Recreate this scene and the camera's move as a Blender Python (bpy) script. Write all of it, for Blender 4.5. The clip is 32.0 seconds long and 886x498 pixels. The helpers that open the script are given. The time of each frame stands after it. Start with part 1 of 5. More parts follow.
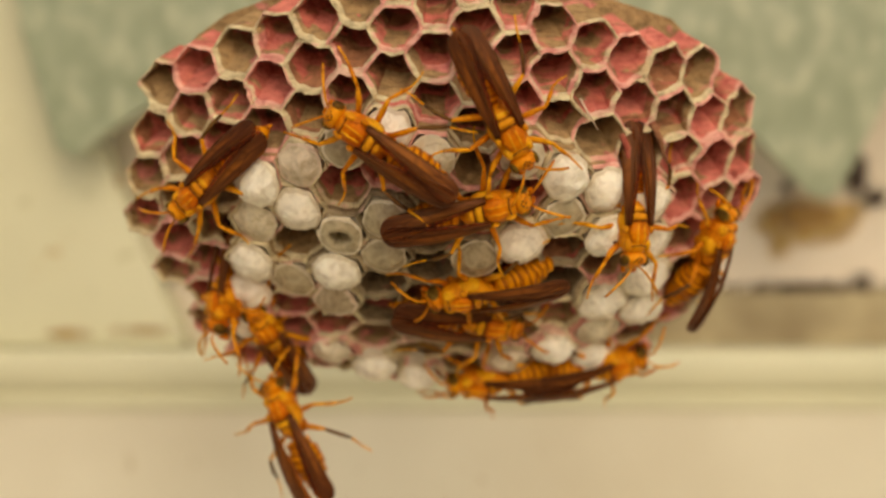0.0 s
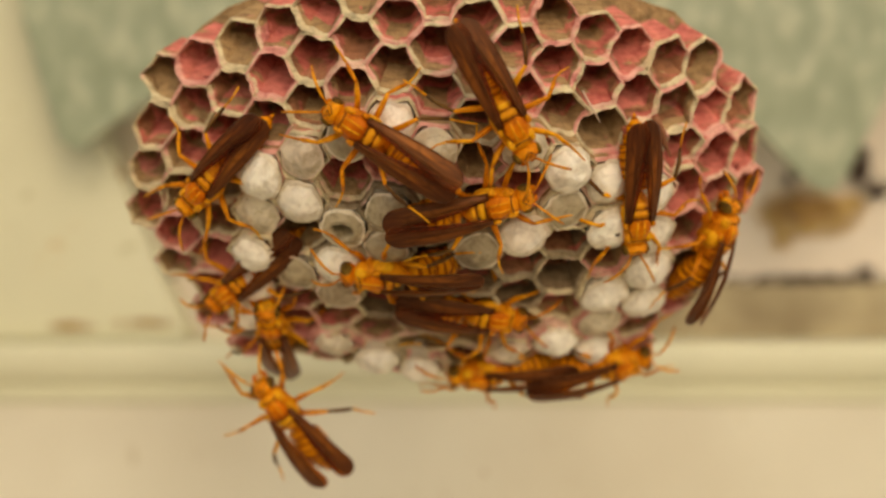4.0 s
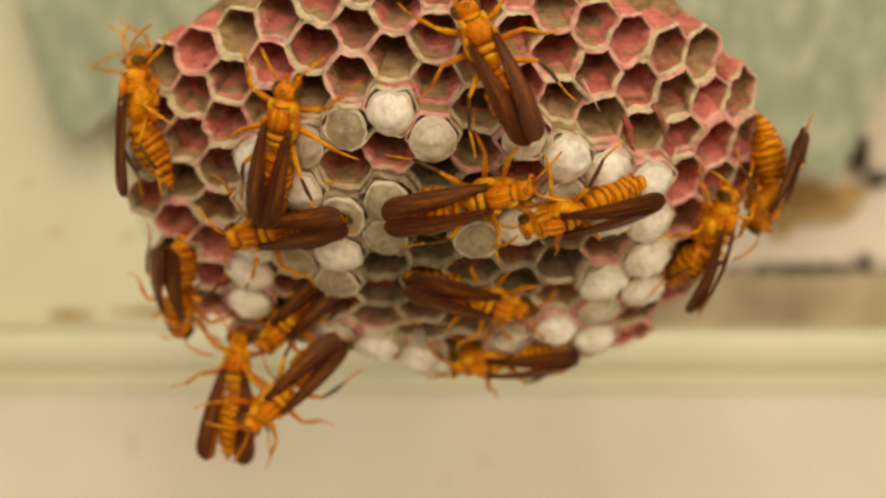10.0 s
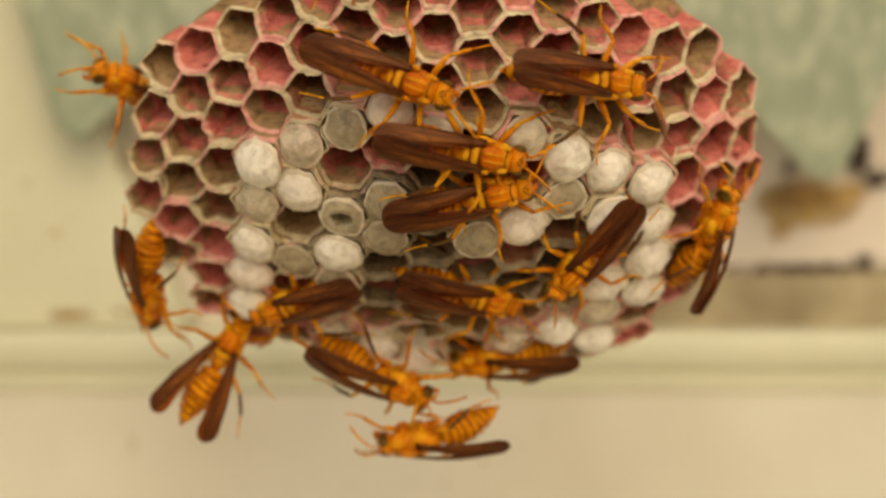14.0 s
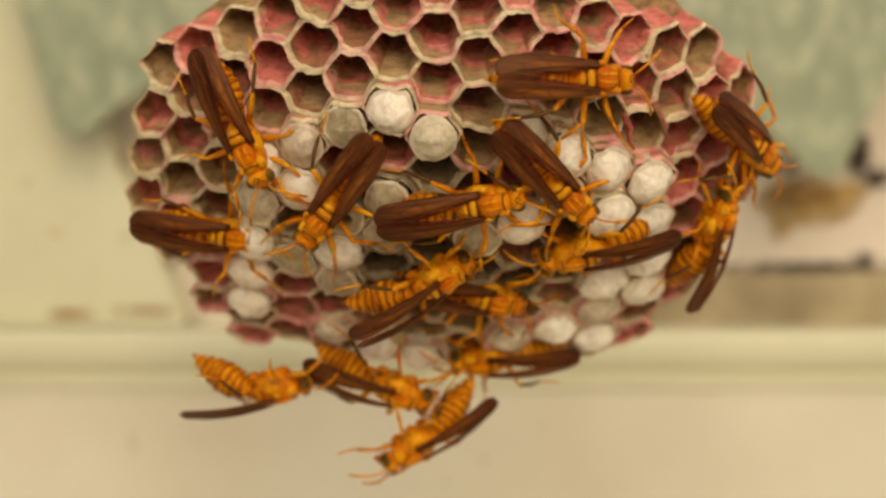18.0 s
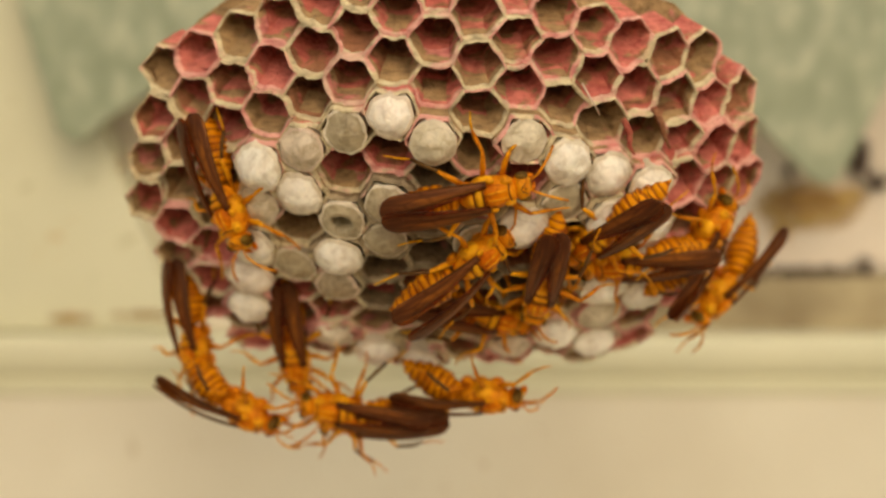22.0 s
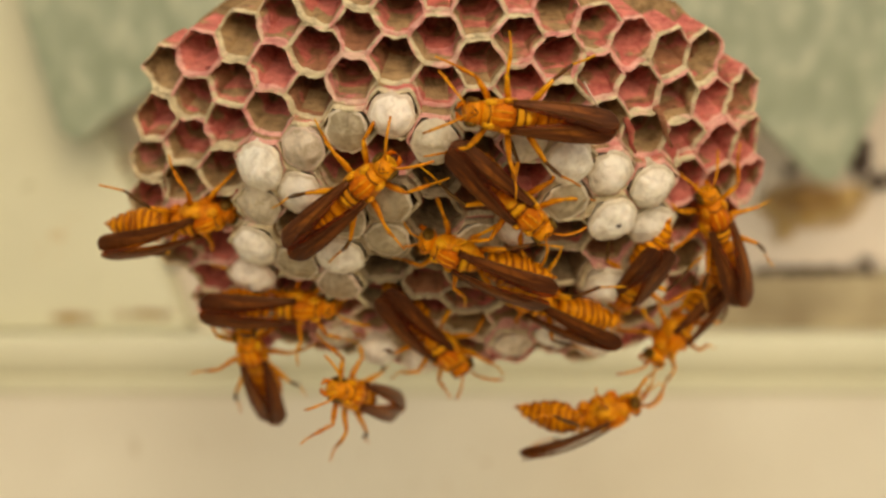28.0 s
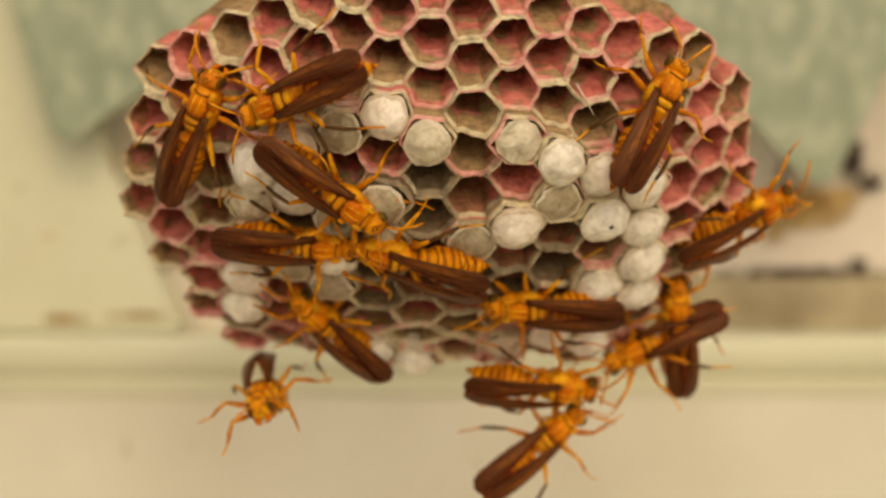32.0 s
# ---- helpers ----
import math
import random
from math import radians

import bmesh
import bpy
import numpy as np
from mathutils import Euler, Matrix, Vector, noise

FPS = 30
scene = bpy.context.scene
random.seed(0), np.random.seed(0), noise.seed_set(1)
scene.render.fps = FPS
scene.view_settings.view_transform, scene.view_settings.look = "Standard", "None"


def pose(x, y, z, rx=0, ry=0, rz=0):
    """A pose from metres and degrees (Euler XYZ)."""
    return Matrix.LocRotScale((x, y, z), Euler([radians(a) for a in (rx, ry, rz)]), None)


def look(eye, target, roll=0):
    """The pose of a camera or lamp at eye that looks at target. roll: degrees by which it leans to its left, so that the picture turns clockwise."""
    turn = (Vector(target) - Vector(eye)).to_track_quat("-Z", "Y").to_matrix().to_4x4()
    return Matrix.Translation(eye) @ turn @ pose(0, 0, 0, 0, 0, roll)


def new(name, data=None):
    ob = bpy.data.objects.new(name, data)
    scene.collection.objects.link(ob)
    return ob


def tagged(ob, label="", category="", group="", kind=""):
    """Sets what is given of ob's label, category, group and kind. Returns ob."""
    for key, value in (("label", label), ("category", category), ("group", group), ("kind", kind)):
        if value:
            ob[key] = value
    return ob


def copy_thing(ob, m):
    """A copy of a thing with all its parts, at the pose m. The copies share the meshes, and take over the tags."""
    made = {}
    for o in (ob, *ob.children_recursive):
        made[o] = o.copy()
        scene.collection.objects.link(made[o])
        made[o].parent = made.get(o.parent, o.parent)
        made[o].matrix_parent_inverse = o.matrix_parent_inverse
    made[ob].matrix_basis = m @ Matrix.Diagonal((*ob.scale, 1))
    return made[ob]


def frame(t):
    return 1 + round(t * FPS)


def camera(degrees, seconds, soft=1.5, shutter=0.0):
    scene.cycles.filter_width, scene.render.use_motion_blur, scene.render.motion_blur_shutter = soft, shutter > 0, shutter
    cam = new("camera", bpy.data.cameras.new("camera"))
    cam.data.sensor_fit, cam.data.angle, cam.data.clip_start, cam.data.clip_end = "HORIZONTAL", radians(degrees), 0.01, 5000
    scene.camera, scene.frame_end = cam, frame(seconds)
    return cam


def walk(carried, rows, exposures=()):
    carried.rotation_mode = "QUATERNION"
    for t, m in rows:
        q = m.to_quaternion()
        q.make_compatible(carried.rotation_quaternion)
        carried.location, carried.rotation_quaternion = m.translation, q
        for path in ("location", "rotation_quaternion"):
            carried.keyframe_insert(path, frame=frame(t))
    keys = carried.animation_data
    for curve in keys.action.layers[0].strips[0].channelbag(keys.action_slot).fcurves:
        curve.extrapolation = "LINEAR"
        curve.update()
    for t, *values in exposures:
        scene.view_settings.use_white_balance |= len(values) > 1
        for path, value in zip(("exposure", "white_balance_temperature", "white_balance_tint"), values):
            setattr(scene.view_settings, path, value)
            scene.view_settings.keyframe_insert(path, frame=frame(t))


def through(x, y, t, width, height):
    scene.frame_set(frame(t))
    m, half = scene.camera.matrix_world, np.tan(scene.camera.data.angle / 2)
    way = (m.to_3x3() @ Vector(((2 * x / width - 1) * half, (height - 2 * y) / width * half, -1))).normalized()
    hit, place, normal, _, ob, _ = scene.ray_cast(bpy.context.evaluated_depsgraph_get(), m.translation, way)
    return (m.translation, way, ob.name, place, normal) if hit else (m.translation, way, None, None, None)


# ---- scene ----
# All small sizes below are in millimetres and become metres in part().
MM = 0.001
REACH = 146.4          # camera to the front of the comb, mm


# ---- camera ----
def aim(yaw, pitch):
    return pose(0, -REACH * MM, 0, 90 + pitch, 0, yaw)


cam = camera(39.3, 32.0, soft=2.6, shutter=0.4)
cam.data.dof.use_dof = True
cam.data.dof.focus_distance = 0.148
cam.data.dof.aperture_fstop = 11
walk(cam, [
    (0, aim(-0.03, 0.91)), (0.5, aim(-0.31, 1.80)), (1, aim(-0.39, 2.27)), (1.5, aim(-0.50, 2.09)), (2, aim(-0.50, 1.70)), (2.5, aim(-0.34, 2.56)),
    (3, aim(-0.39, 2.04)), (3.5, aim(-0.18, 1.20)), (4, aim(0.08, 0.57)), (4.5, aim(0.05, 0.05)), (6.5, aim(0.08, 0.08)), (7, aim(-0.08, 0.23)),
    (7.5, aim(-0.08, 0.08)), (8, aim(-0.03, 0.16)), (8.5, aim(-0.03, 0.13)), (9, aim(0.00, 0.00)), (9.5, aim(0.00, 0.16)), (10, aim(0.05, 0.05)),
    (10.5, aim(-0.03, 0.00)), (11, aim(0.00, 0.08)), (11.5, aim(0.00, 0.16)), (12, aim(0.05, 0.08)), (12.5, aim(0.00, 0.08)), (13, aim(0.13, 0.21)),
    (13.5, aim(0.05, 0.05)), (14, aim(0.05, 0.05)), (14.5, aim(0.05, 0.05)), (16.5, aim(0.00, 0.08)), (17, aim(0.00, -0.03)), (17.5, aim(-0.08, -0.13)),
    (18, aim(0.05, 0.00)), (18.5, aim(0.08, 0.16)), (19, aim(0.05, 0.29)), (19.5, aim(-0.03, 0.21)), (20, aim(0.00, 0.23)), (20.5, aim(0.05, 0.05)),
    (21, aim(0.05, 0.23)), (21.5, aim(0.05, 0.29)), (22, aim(0.05, 0.21)), (22.5, aim(0.21, 0.29)), (23, aim(0.08, 0.16)), (23.5, aim(-0.03, 0.21)),
    (24, aim(0.00, -0.03)), (24.5, aim(0.05, 0.08)), (25, aim(0.08, 0.05)), (25.5, aim(0.13, 0.16)), (27.5, aim(0.08, 0.21)), (28, aim(0.13, 0.16)),
    (28.5, aim(-0.08, 0.05)), (29, aim(0.08, 0.23)), (29.5, aim(0.21, 0.13)), (30, aim(0.13, 0.16)), (30.5, aim(0.08, 0.08)), (31, aim(0.00, 0.37)),
    (31.5, aim(0.05, 0.23)), (32, aim(-0.21, 0.23)),
], exposures=[(0, -0.49, 7150, 11), (32, -0.49, 7150, 11)])

# ---- light ----
world = bpy.data.worlds.new("sky")
scene.world = world
world.use_nodes = True
wn = world.node_tree
sky = wn.nodes.new("ShaderNodeTexSky")
sky.sky_type = "NISHITA"
sky.sun_disc = False
sky.sun_elevation = radians(35)
sky.sun_rotation = radians(166.5)
sky.dust_density = 4.0
wn.links.new(sky.outputs[0], wn.nodes["Background"].inputs[0])
wn.nodes["Background"].inputs[1].default_value = 0.15
sun_data = bpy.data.lights.new("sun", "SUN")
sun_data.energy, sun_data.angle, sun_data.color = 1.6, radians(110), (1.0, 0.87, 0.66)
sun = new("sun", sun_data)
sun.matrix_world = look((0.24, -1.0, 0.72), (0, 0, 0))


# ---- materials ----
def material(name, color, rough=0.6, metal=0.0):
    """A principled material, its nodes and links, and its shader."""
    m = bpy.data.materials.new(name)
    m.use_nodes = True
    nt = m.node_tree
    sh = nt.nodes["Principled BSDF"]
    sh.inputs["Base Color"].default_value = (*color, 1)
    sh.inputs["Roughness"].default_value = rough
    sh.inputs["Metallic"].default_value = metal
    return m, nt, sh


def noise_node(nt, scale, detail=4.0, stretch=None, distortion=0.0, coords="Object"):
    tc = nt.nodes.new("ShaderNodeTexCoord")
    n = nt.nodes.new("ShaderNodeTexNoise")
    n.inputs["Scale"].default_value = scale
    n.inputs["Detail"].default_value = detail
    n.inputs["Distortion"].default_value = distortion
    if stretch:
        mp = nt.nodes.new("ShaderNodeMapping")
        mp.inputs["Scale"].default_value = stretch
        nt.links.new(tc.outputs[coords], mp.inputs[0])
        nt.links.new(mp.outputs[0], n.inputs["Vector"])
    else:
        nt.links.new(tc.outputs[coords], n.inputs["Vector"])
    return n


def ramp(nt, source, stops):
    r = nt.nodes.new("ShaderNodeValToRGB")
    el = r.color_ramp.elements
    while len(el) < len(stops):
        el.new(0.5)
    for e, (at, c) in zip(el, stops):
        e.position, e.color = at, (*c, 1) if len(c) == 3 else c
    nt.links.new(source, r.inputs[0])
    return r


def mix(nt, factor, a, b, blend="MIX"):
    m = nt.nodes.new("ShaderNodeMix")
    m.data_type, m.blend_type = "RGBA", blend
    if isinstance(factor, float):
        m.inputs[0].default_value = factor
    else:
        nt.links.new(factor, m.inputs[0])
    for slot, v in ((6, a), (7, b)):
        if isinstance(v, tuple):
            m.inputs[slot].default_value = (*v, 1)
        else:
            nt.links.new(v, m.inputs[slot])
    return m.outputs[2]


def bump(nt, sh, height, strength, distance):
    b = nt.nodes.new("ShaderNodeBump")
    b.inputs["Strength"].default_value = strength
    b.inputs["Distance"].default_value = distance
    nt.links.new(height, b.inputs["Height"])
    nt.links.new(b.outputs[0], sh.inputs["Normal"])


def paper_material(name, pink, grey, share, fine, worn=0.42):
    """Chewed paper: pink and grey-beige pulp, streaked along the courses in which it was laid."""
    m, nt, sh = material(name, grey, 0.95)
    sh.inputs["Specular IOR Level"].default_value = 0.2
    big = noise_node(nt, 330, 3.0, (0.62, 1.0, 1.15), 0.4)
    info = nt.nodes.new("ShaderNodeObjectInfo")
    add = nt.nodes.new("ShaderNodeMath")
    add.operation = "MULTIPLY_ADD"
    nt.links.new(info.outputs["Random"], add.inputs[0])
    add.inputs[1].default_value = 0.13
    nt.links.new(big.outputs["Fac"], add.inputs[2])
    ragged = noise_node(nt, 900, 3.0, (1.0, 0.6, 1.6))
    edge = nt.nodes.new("ShaderNodeMath")
    edge.operation = "MULTIPLY_ADD"
    nt.links.new(ragged.outputs["Fac"], edge.inputs[0])
    edge.inputs[1].default_value = 0.10
    nt.links.new(add.outputs[0], edge.inputs[2])
    bands = ramp(nt, edge.outputs[0], [(share - 0.03, (0, 0, 0)), (share + 0.03, (0.8, 0.8, 0.8)), (share + 0.12, (1, 1, 1))])
    tone = noise_node(nt, 620, 5.0, (1, 0.7, 1.5), 0.2)
    pinks = ramp(nt, tone.outputs["Fac"], [(0.3, tuple(c * k for c, k in zip(pink, (0.74, 0.55, 0.58)))), (0.52, pink), (0.72, tuple(min(0.85, c * 1.2) for c in pink))])
    greys = ramp(nt, tone.outputs["Fac"], [(0.28, tuple(c * 0.58 for c in grey)), (0.5, grey), (0.74, tuple(min(0.8, c * 1.3) for c in grey))])
    col = mix(nt, bands.outputs[0], greys.outputs[0], pinks.outputs[0])
    streak = noise_node(nt, 700, 4.0, (0.5, 1.3, 1.5), 0.3)
    fibres = ramp(nt, streak.outputs["Fac"], [(0.32, (0.50, 0.42, 0.34)), (0.5, (1, 1, 1))])
    nt.links.new(mix(nt, worn, col, fibres.outputs[0], "MULTIPLY"), sh.inputs["Base Color"])
    fib = noise_node(nt, fine, 6.0, (1.3, 0.8, 1.3))
    bump(nt, sh, fib.outputs["Fac"], 0.8, 0.0006)
    return m


PINK, BEIGE = (0.66, 0.205, 0.155), (0.39, 0.25, 0.115)
ROSE = paper_material("pink_pulp", PINK, BEIGE, 0.52, 1400)
PULP = paper_material("beige_pulp", (0.70, 0.26, 0.22), BEIGE, 0.74, 1400)
BROWN = paper_material("brown_pulp", (0.56, 0.15, 0.11), (0.33, 0.145, 0.07), 0.64, 1400)
# Grey paper, coloured darker for the shade inside the down-facing cells.
SHADED_GREY_PULP = paper_material("shaded_grey_pulp", (0.40, 0.17, 0.12), (0.22, 0.15, 0.08), 0.78, 1400)
RIM_ROSE = paper_material("pink_paper_lip", (0.78, 0.39, 0.305), (0.66, 0.525, 0.31), 0.50, 1700, 0.3)
RIM_PULP = paper_material("beige_paper_lip", (0.74, 0.47, 0.34), (0.66, 0.54, 0.32), 0.68, 1700, 0.35)
RIM_GREY = paper_material("grey_paper_lip", (0.62, 0.40, 0.31), (0.38, 0.295, 0.175), 0.78, 1700, 0.4)
FLOOR = paper_material("brown_cell_floor", (0.50, 0.13, 0.09), (0.33, 0.15, 0.075), 0.62, 1400)


def make_silk(name, tones, speck, amount, sheen=0.35):
    """Spun silk: off-white, clouded grey where it is thin."""
    m, nt, sh = material(name, tones[0], sheen)
    n = noise_node(nt, 1000, 5.0, None, 0.8)
    cloud = noise_node(nt, 400, 4.0, None, 0.9)
    info = nt.nodes.new("ShaderNodeObjectInfo")
    base = ramp(nt, info.outputs["Random"], [(0.15, tones[0]), (0.6, tones[1]), (1.0, tones[2])])
    spots = ramp(nt, n.outputs["Fac"], [(0.36, speck), (0.46, (0.85, 0.85, 0.84)), (0.58, (1, 1, 1))])
    grey = ramp(nt, cloud.outputs["Fac"], [(0.38, (0.55, 0.50, 0.41)), (0.60, (1.06, 1.06, 1.06))])
    c = mix(nt, amount, base.outputs[0], spots.outputs[0], "MULTIPLY")
    nt.links.new(mix(nt, amount, c, grey.outputs[0], "MULTIPLY"), sh.inputs["Base Color"])
    sh.inputs["Subsurface Weight"].default_value = 0.3
    sh.inputs["Subsurface Radius"].default_value = (0.0012, 0.001, 0.0008)
    bump(nt, sh, n.outputs["Fac"], 0.4, 0.0005)
    return m


SILK = make_silk("white_cocoon_silk", ((0.94, 0.88, 0.73), (0.89, 0.815, 0.655), (0.92, 0.80, 0.65)), (0.58, 0.52, 0.42), 0.4)
SILK_MID = make_silk("thin_cocoon_silk", ((0.78, 0.695, 0.51), (0.67, 0.585, 0.405), (0.73, 0.61, 0.445)), (0.56, 0.49, 0.35), 0.55)
SILK_OLD = make_silk("old_cocoon_silk", ((0.50, 0.415, 0.26), (0.43, 0.345, 0.205), (0.48, 0.375, 0.24)), (0.40, 0.35, 0.25), 0.5)
SILK_RIM = make_silk("cocoon_silk_rim", ((0.80, 0.71, 0.53), (0.68, 0.585, 0.41), (0.78, 0.61, 0.46)), (0.60, 0.55, 0.46), 0.35)


def make_cuticle(name, light, dark, rough=0.45):
    m, nt, sh = material(name, light, rough)
    n = noise_node(nt, 300, 4.0)
    r = ramp(nt, n.outputs["Fac"], [(0.35, dark), (0.6, light)])
    patch = noise_node(nt, 900, 5.0, None, 0.8)
    worn = ramp(nt, patch.outputs["Fac"], [(0.34, (0.42, 0.24, 0.12)), (0.48, (0.88, 0.80, 0.7)), (0.6, (1, 1, 1))])
    info = nt.nodes.new("ShaderNodeObjectInfo")
    own = ramp(nt, info.outputs["Random"], [(0.0, (0.82, 0.68, 0.6)), (0.45, (1, 1, 1)), (0.8, (1, 1.12, 1)), (1.0, (0.92, 0.84, 0.7))])
    tinted = mix(nt, 1.0, r.outputs[0], own.outputs[0], "MULTIPLY")
    nt.links.new(mix(nt, 0.8, tinted, worn.outputs[0], "MULTIPLY"), sh.inputs["Base Color"])
    bump(nt, sh, patch.outputs["Fac"], 0.5, 0.0004)
    sh.inputs["Specular IOR Level"].default_value = 0.35
    sh.inputs["Specular Tint"].default_value = (1.0, 0.62, 0.22, 1)
    return m


AMBER = make_cuticle("amber_cuticle", (0.76, 0.275, 0.010), (0.58, 0.15, 0.006))
RUST = make_cuticle("rust_cuticle", (0.68, 0.185, 0.004), (0.46, 0.09, 0.003))
VEIN = make_cuticle("wing_vein_brown", (0.12, 0.035, 0.008), (0.07, 0.02, 0.006))
BAND = make_cuticle("band_brown_cuticle", (0.34, 0.09, 0.004), (0.22, 0.05, 0.003))
SEAM = make_cuticle("dark_seam_cuticle", (0.20, 0.055, 0.006), (0.09, 0.025, 0.004))
YELLOW = make_cuticle("yellow_cuticle", (0.84, 0.40, 0.018), (0.68, 0.26, 0.010))
LEG = make_cuticle("leg_cuticle", (0.80, 0.34, 0.014), (0.62, 0.20, 0.008), 0.45)
DARKLEG = make_cuticle("dark_leg_cuticle", (0.13, 0.06, 0.02), (0.05, 0.02, 0.01), 0.45)
EYE = make_cuticle("compound_eye", (0.15, 0.085, 0.012), (0.05, 0.025, 0.006), 0.4)


def make_gaster():
    """Amber plates with thin dark wavy bands across."""
    m, nt, sh = material("banded_cuticle", (0.7, 0.3, 0.03), 0.45)
    tc = nt.nodes.new("ShaderNodeTexCoord")
    w = nt.nodes.new("ShaderNodeTexWave")
    w.bands_direction = "Y"
    w.inputs["Scale"].default_value = 300
    w.inputs["Distortion"].default_value = 5.0
    w.inputs["Detail"].default_value = 1.5
    w.inputs["Detail Scale"].default_value = 0.9
    nt.links.new(tc.outputs["Object"], w.inputs["Vector"])
    bands = ramp(nt, w.outputs["Fac"], [(0.03, (0.26, 0.06, 0.004)), (0.2, (0.60, 0.18, 0.004)), (0.55, (0.78, 0.30, 0.006))])
    n = noise_node(nt, 420, 4.0)
    tint = ramp(nt, n.outputs["Fac"], [(0.34, (0.66, 0.5, 0.4)), (0.62, (1, 1, 1))])
    nt.links.new(mix(nt, 1.0, bands.outputs[0], tint.outputs[0], "MULTIPLY"), sh.inputs["Base Color"])
    bump(nt, sh, w.outputs["Fac"], 0.35, 0.0004)
    sh.inputs["Specular IOR Level"].default_value = 0.35
    sh.inputs["Specular Tint"].default_value = (1.0, 0.62, 0.22, 1)
    return m


GASTER = make_gaster()


def make_wing(name, gain, through):
    m, nt, sh = material(name, (0.09, 0.035, 0.015), 0.32)
    n = noise_node(nt, 300, 4.0, (3.2, 0.35, 1.0), 0.5)
    r = ramp(nt, n.outputs["Fac"], [(0.32, tuple(gain * c for c in (0.042, 0.013, 0.006))), (0.5, tuple(gain * c for c in (0.098, 0.031, 0.010))), (0.72, tuple(gain * c for c in (0.30, 0.098, 0.015)))])
    info = nt.nodes.new("ShaderNodeObjectInfo")
    own = ramp(nt, info.outputs["Random"], [(0.0, (0.7, 0.62, 0.6)), (0.5, (1, 1, 1)), (1.0, (1.25, 1.3, 1.2))])
    cells = nt.nodes.new("ShaderNodeTexVoronoi")
    cells.feature = "DISTANCE_TO_EDGE"
    cells.inputs["Scale"].default_value = 420
    where = nt.nodes.new("ShaderNodeTexCoord")
    slim = nt.nodes.new("ShaderNodeMapping")
    slim.inputs["Scale"].default_value = (1.6, 0.45, 1.0)
    nt.links.new(where.outputs["Object"], slim.inputs[0])
    nt.links.new(slim.outputs[0], cells.inputs["Vector"])
    veins = ramp(nt, cells.outputs["Distance"], [(0.02, (0.45, 0.4, 0.38)), (0.09, (1, 1, 1))])
    tone = mix(nt, 1.0, r.outputs[0], own.outputs[0], "MULTIPLY")
    nt.links.new(mix(nt, 0.6, tone, veins.outputs[0], "MULTIPLY"), sh.inputs["Base Color"])
    clear = nt.nodes.new("ShaderNodeBsdfTransparent")
    clear.inputs[0].default_value = (0.86, 0.44, 0.12, 1)
    mx = nt.nodes.new("ShaderNodeMixShader")
    mx.inputs[0].default_value = through
    nt.links.new(sh.outputs[0], mx.inputs[1])
    nt.links.new(clear.outputs[0], mx.inputs[2])
    nt.links.new(mx.outputs[0], nt.nodes["Material Output"].inputs[0])
    vein = noise_node(nt, 500, 2.0, (6.0, 0.6, 1.0))
    bump(nt, sh, vein.outputs["Fac"], 0.4, 0.0003)
    sh.inputs["Specular IOR Level"].default_value = 0.4
    sh.inputs["Specular Tint"].default_value = (1.0, 0.55, 0.3, 1)
    return m


WING = make_wing("smoky_wing_fold", 1.1, 0.2)
WING_THIN = make_wing("smoky_wing_film", 1.3, 0.55)


def make_paint(name, color, dirt, scale, amount, rough=0.55):
    m, nt, sh = material(name, color, rough)
    n = noise_node(nt, scale, 6.0)
    spots = noise_node(nt, scale * 9, 4.0)
    r = ramp(nt, n.outputs["Fac"], [(0.3, tuple(c * (1 - amount) + d * amount for c, d in zip(color, dirt))), (0.62, color)])
    s = ramp(nt, spots.outputs["Fac"], [(0.26, tuple(d * 1.2 for d in dirt)), (0.32, (1, 1, 1))])
    nt.links.new(mix(nt, 0.6, r.outputs[0], s.outputs[0], "MULTIPLY"), sh.inputs["Base Color"])
    fine = noise_node(nt, scale * 40, 4.0)
    bump(nt, sh, fine.outputs["Fac"], 0.15, 0.0004)
    return m


CREAM = make_paint("cream_paint", (0.645, 0.63, 0.42), (0.47, 0.45, 0.28), 18, 0.45)
PINKISH = make_paint("wall_paint", (0.68, 0.64, 0.48), (0.50, 0.44, 0.30), 16, 0.55)
PLASTER = make_paint("white_plaster", (0.76, 0.68, 0.54), (0.42, 0.34, 0.22), 30, 0.4, 0.8)
MORTAR = make_paint("stained_mortar", (0.43, 0.36, 0.21), (0.20, 0.15, 0.08), 70, 0.9, 0.9)
MUD = make_paint("brown_mud", (0.37, 0.22, 0.07), (0.18, 0.10, 0.03), 120, 0.7, 0.95)
STAIN = make_paint("yellow_mud_stain", (0.54, 0.37, 0.13), (0.36, 0.23, 0.07), 120, 0.6, 0.95)
# Dark debris; also the painted shade of the hole in a cap.
DEBRIS_AND_HOLE = make_paint("dark_debris", (0.07, 0.045, 0.03), (0.02, 0.015, 0.01), 150, 0.6, 0.95)
# Unseen ground, paled to reflect light up onto the lower wall and nest.
GROUND_BOUNCE = make_paint("pale_bounce_ground", (0.46, 0.42, 0.34), (0.28, 0.25, 0.2), 2, 0.6, 0.95)


def make_glass():
    m, nt, sh = material("green_pattern_glass", (0.36, 0.44, 0.31), 0.3)
    sh.inputs["Transmission Weight"].default_value = 0.25
    n = noise_node(nt, 190, 6.0, (1.2, 1.0, 0.75), 0.15)
    r = ramp(nt, n.outputs["Fac"], [(0.34, (0.26, 0.305, 0.175)), (0.52, (0.35, 0.40, 0.245)), (0.68, (0.52, 0.555, 0.36))])
    nt.links.new(r.outputs[0], sh.inputs["Base Color"])
    bump(nt, sh, n.outputs["Fac"], 0.3, 0.0012)
    return m


GLASS = make_glass()


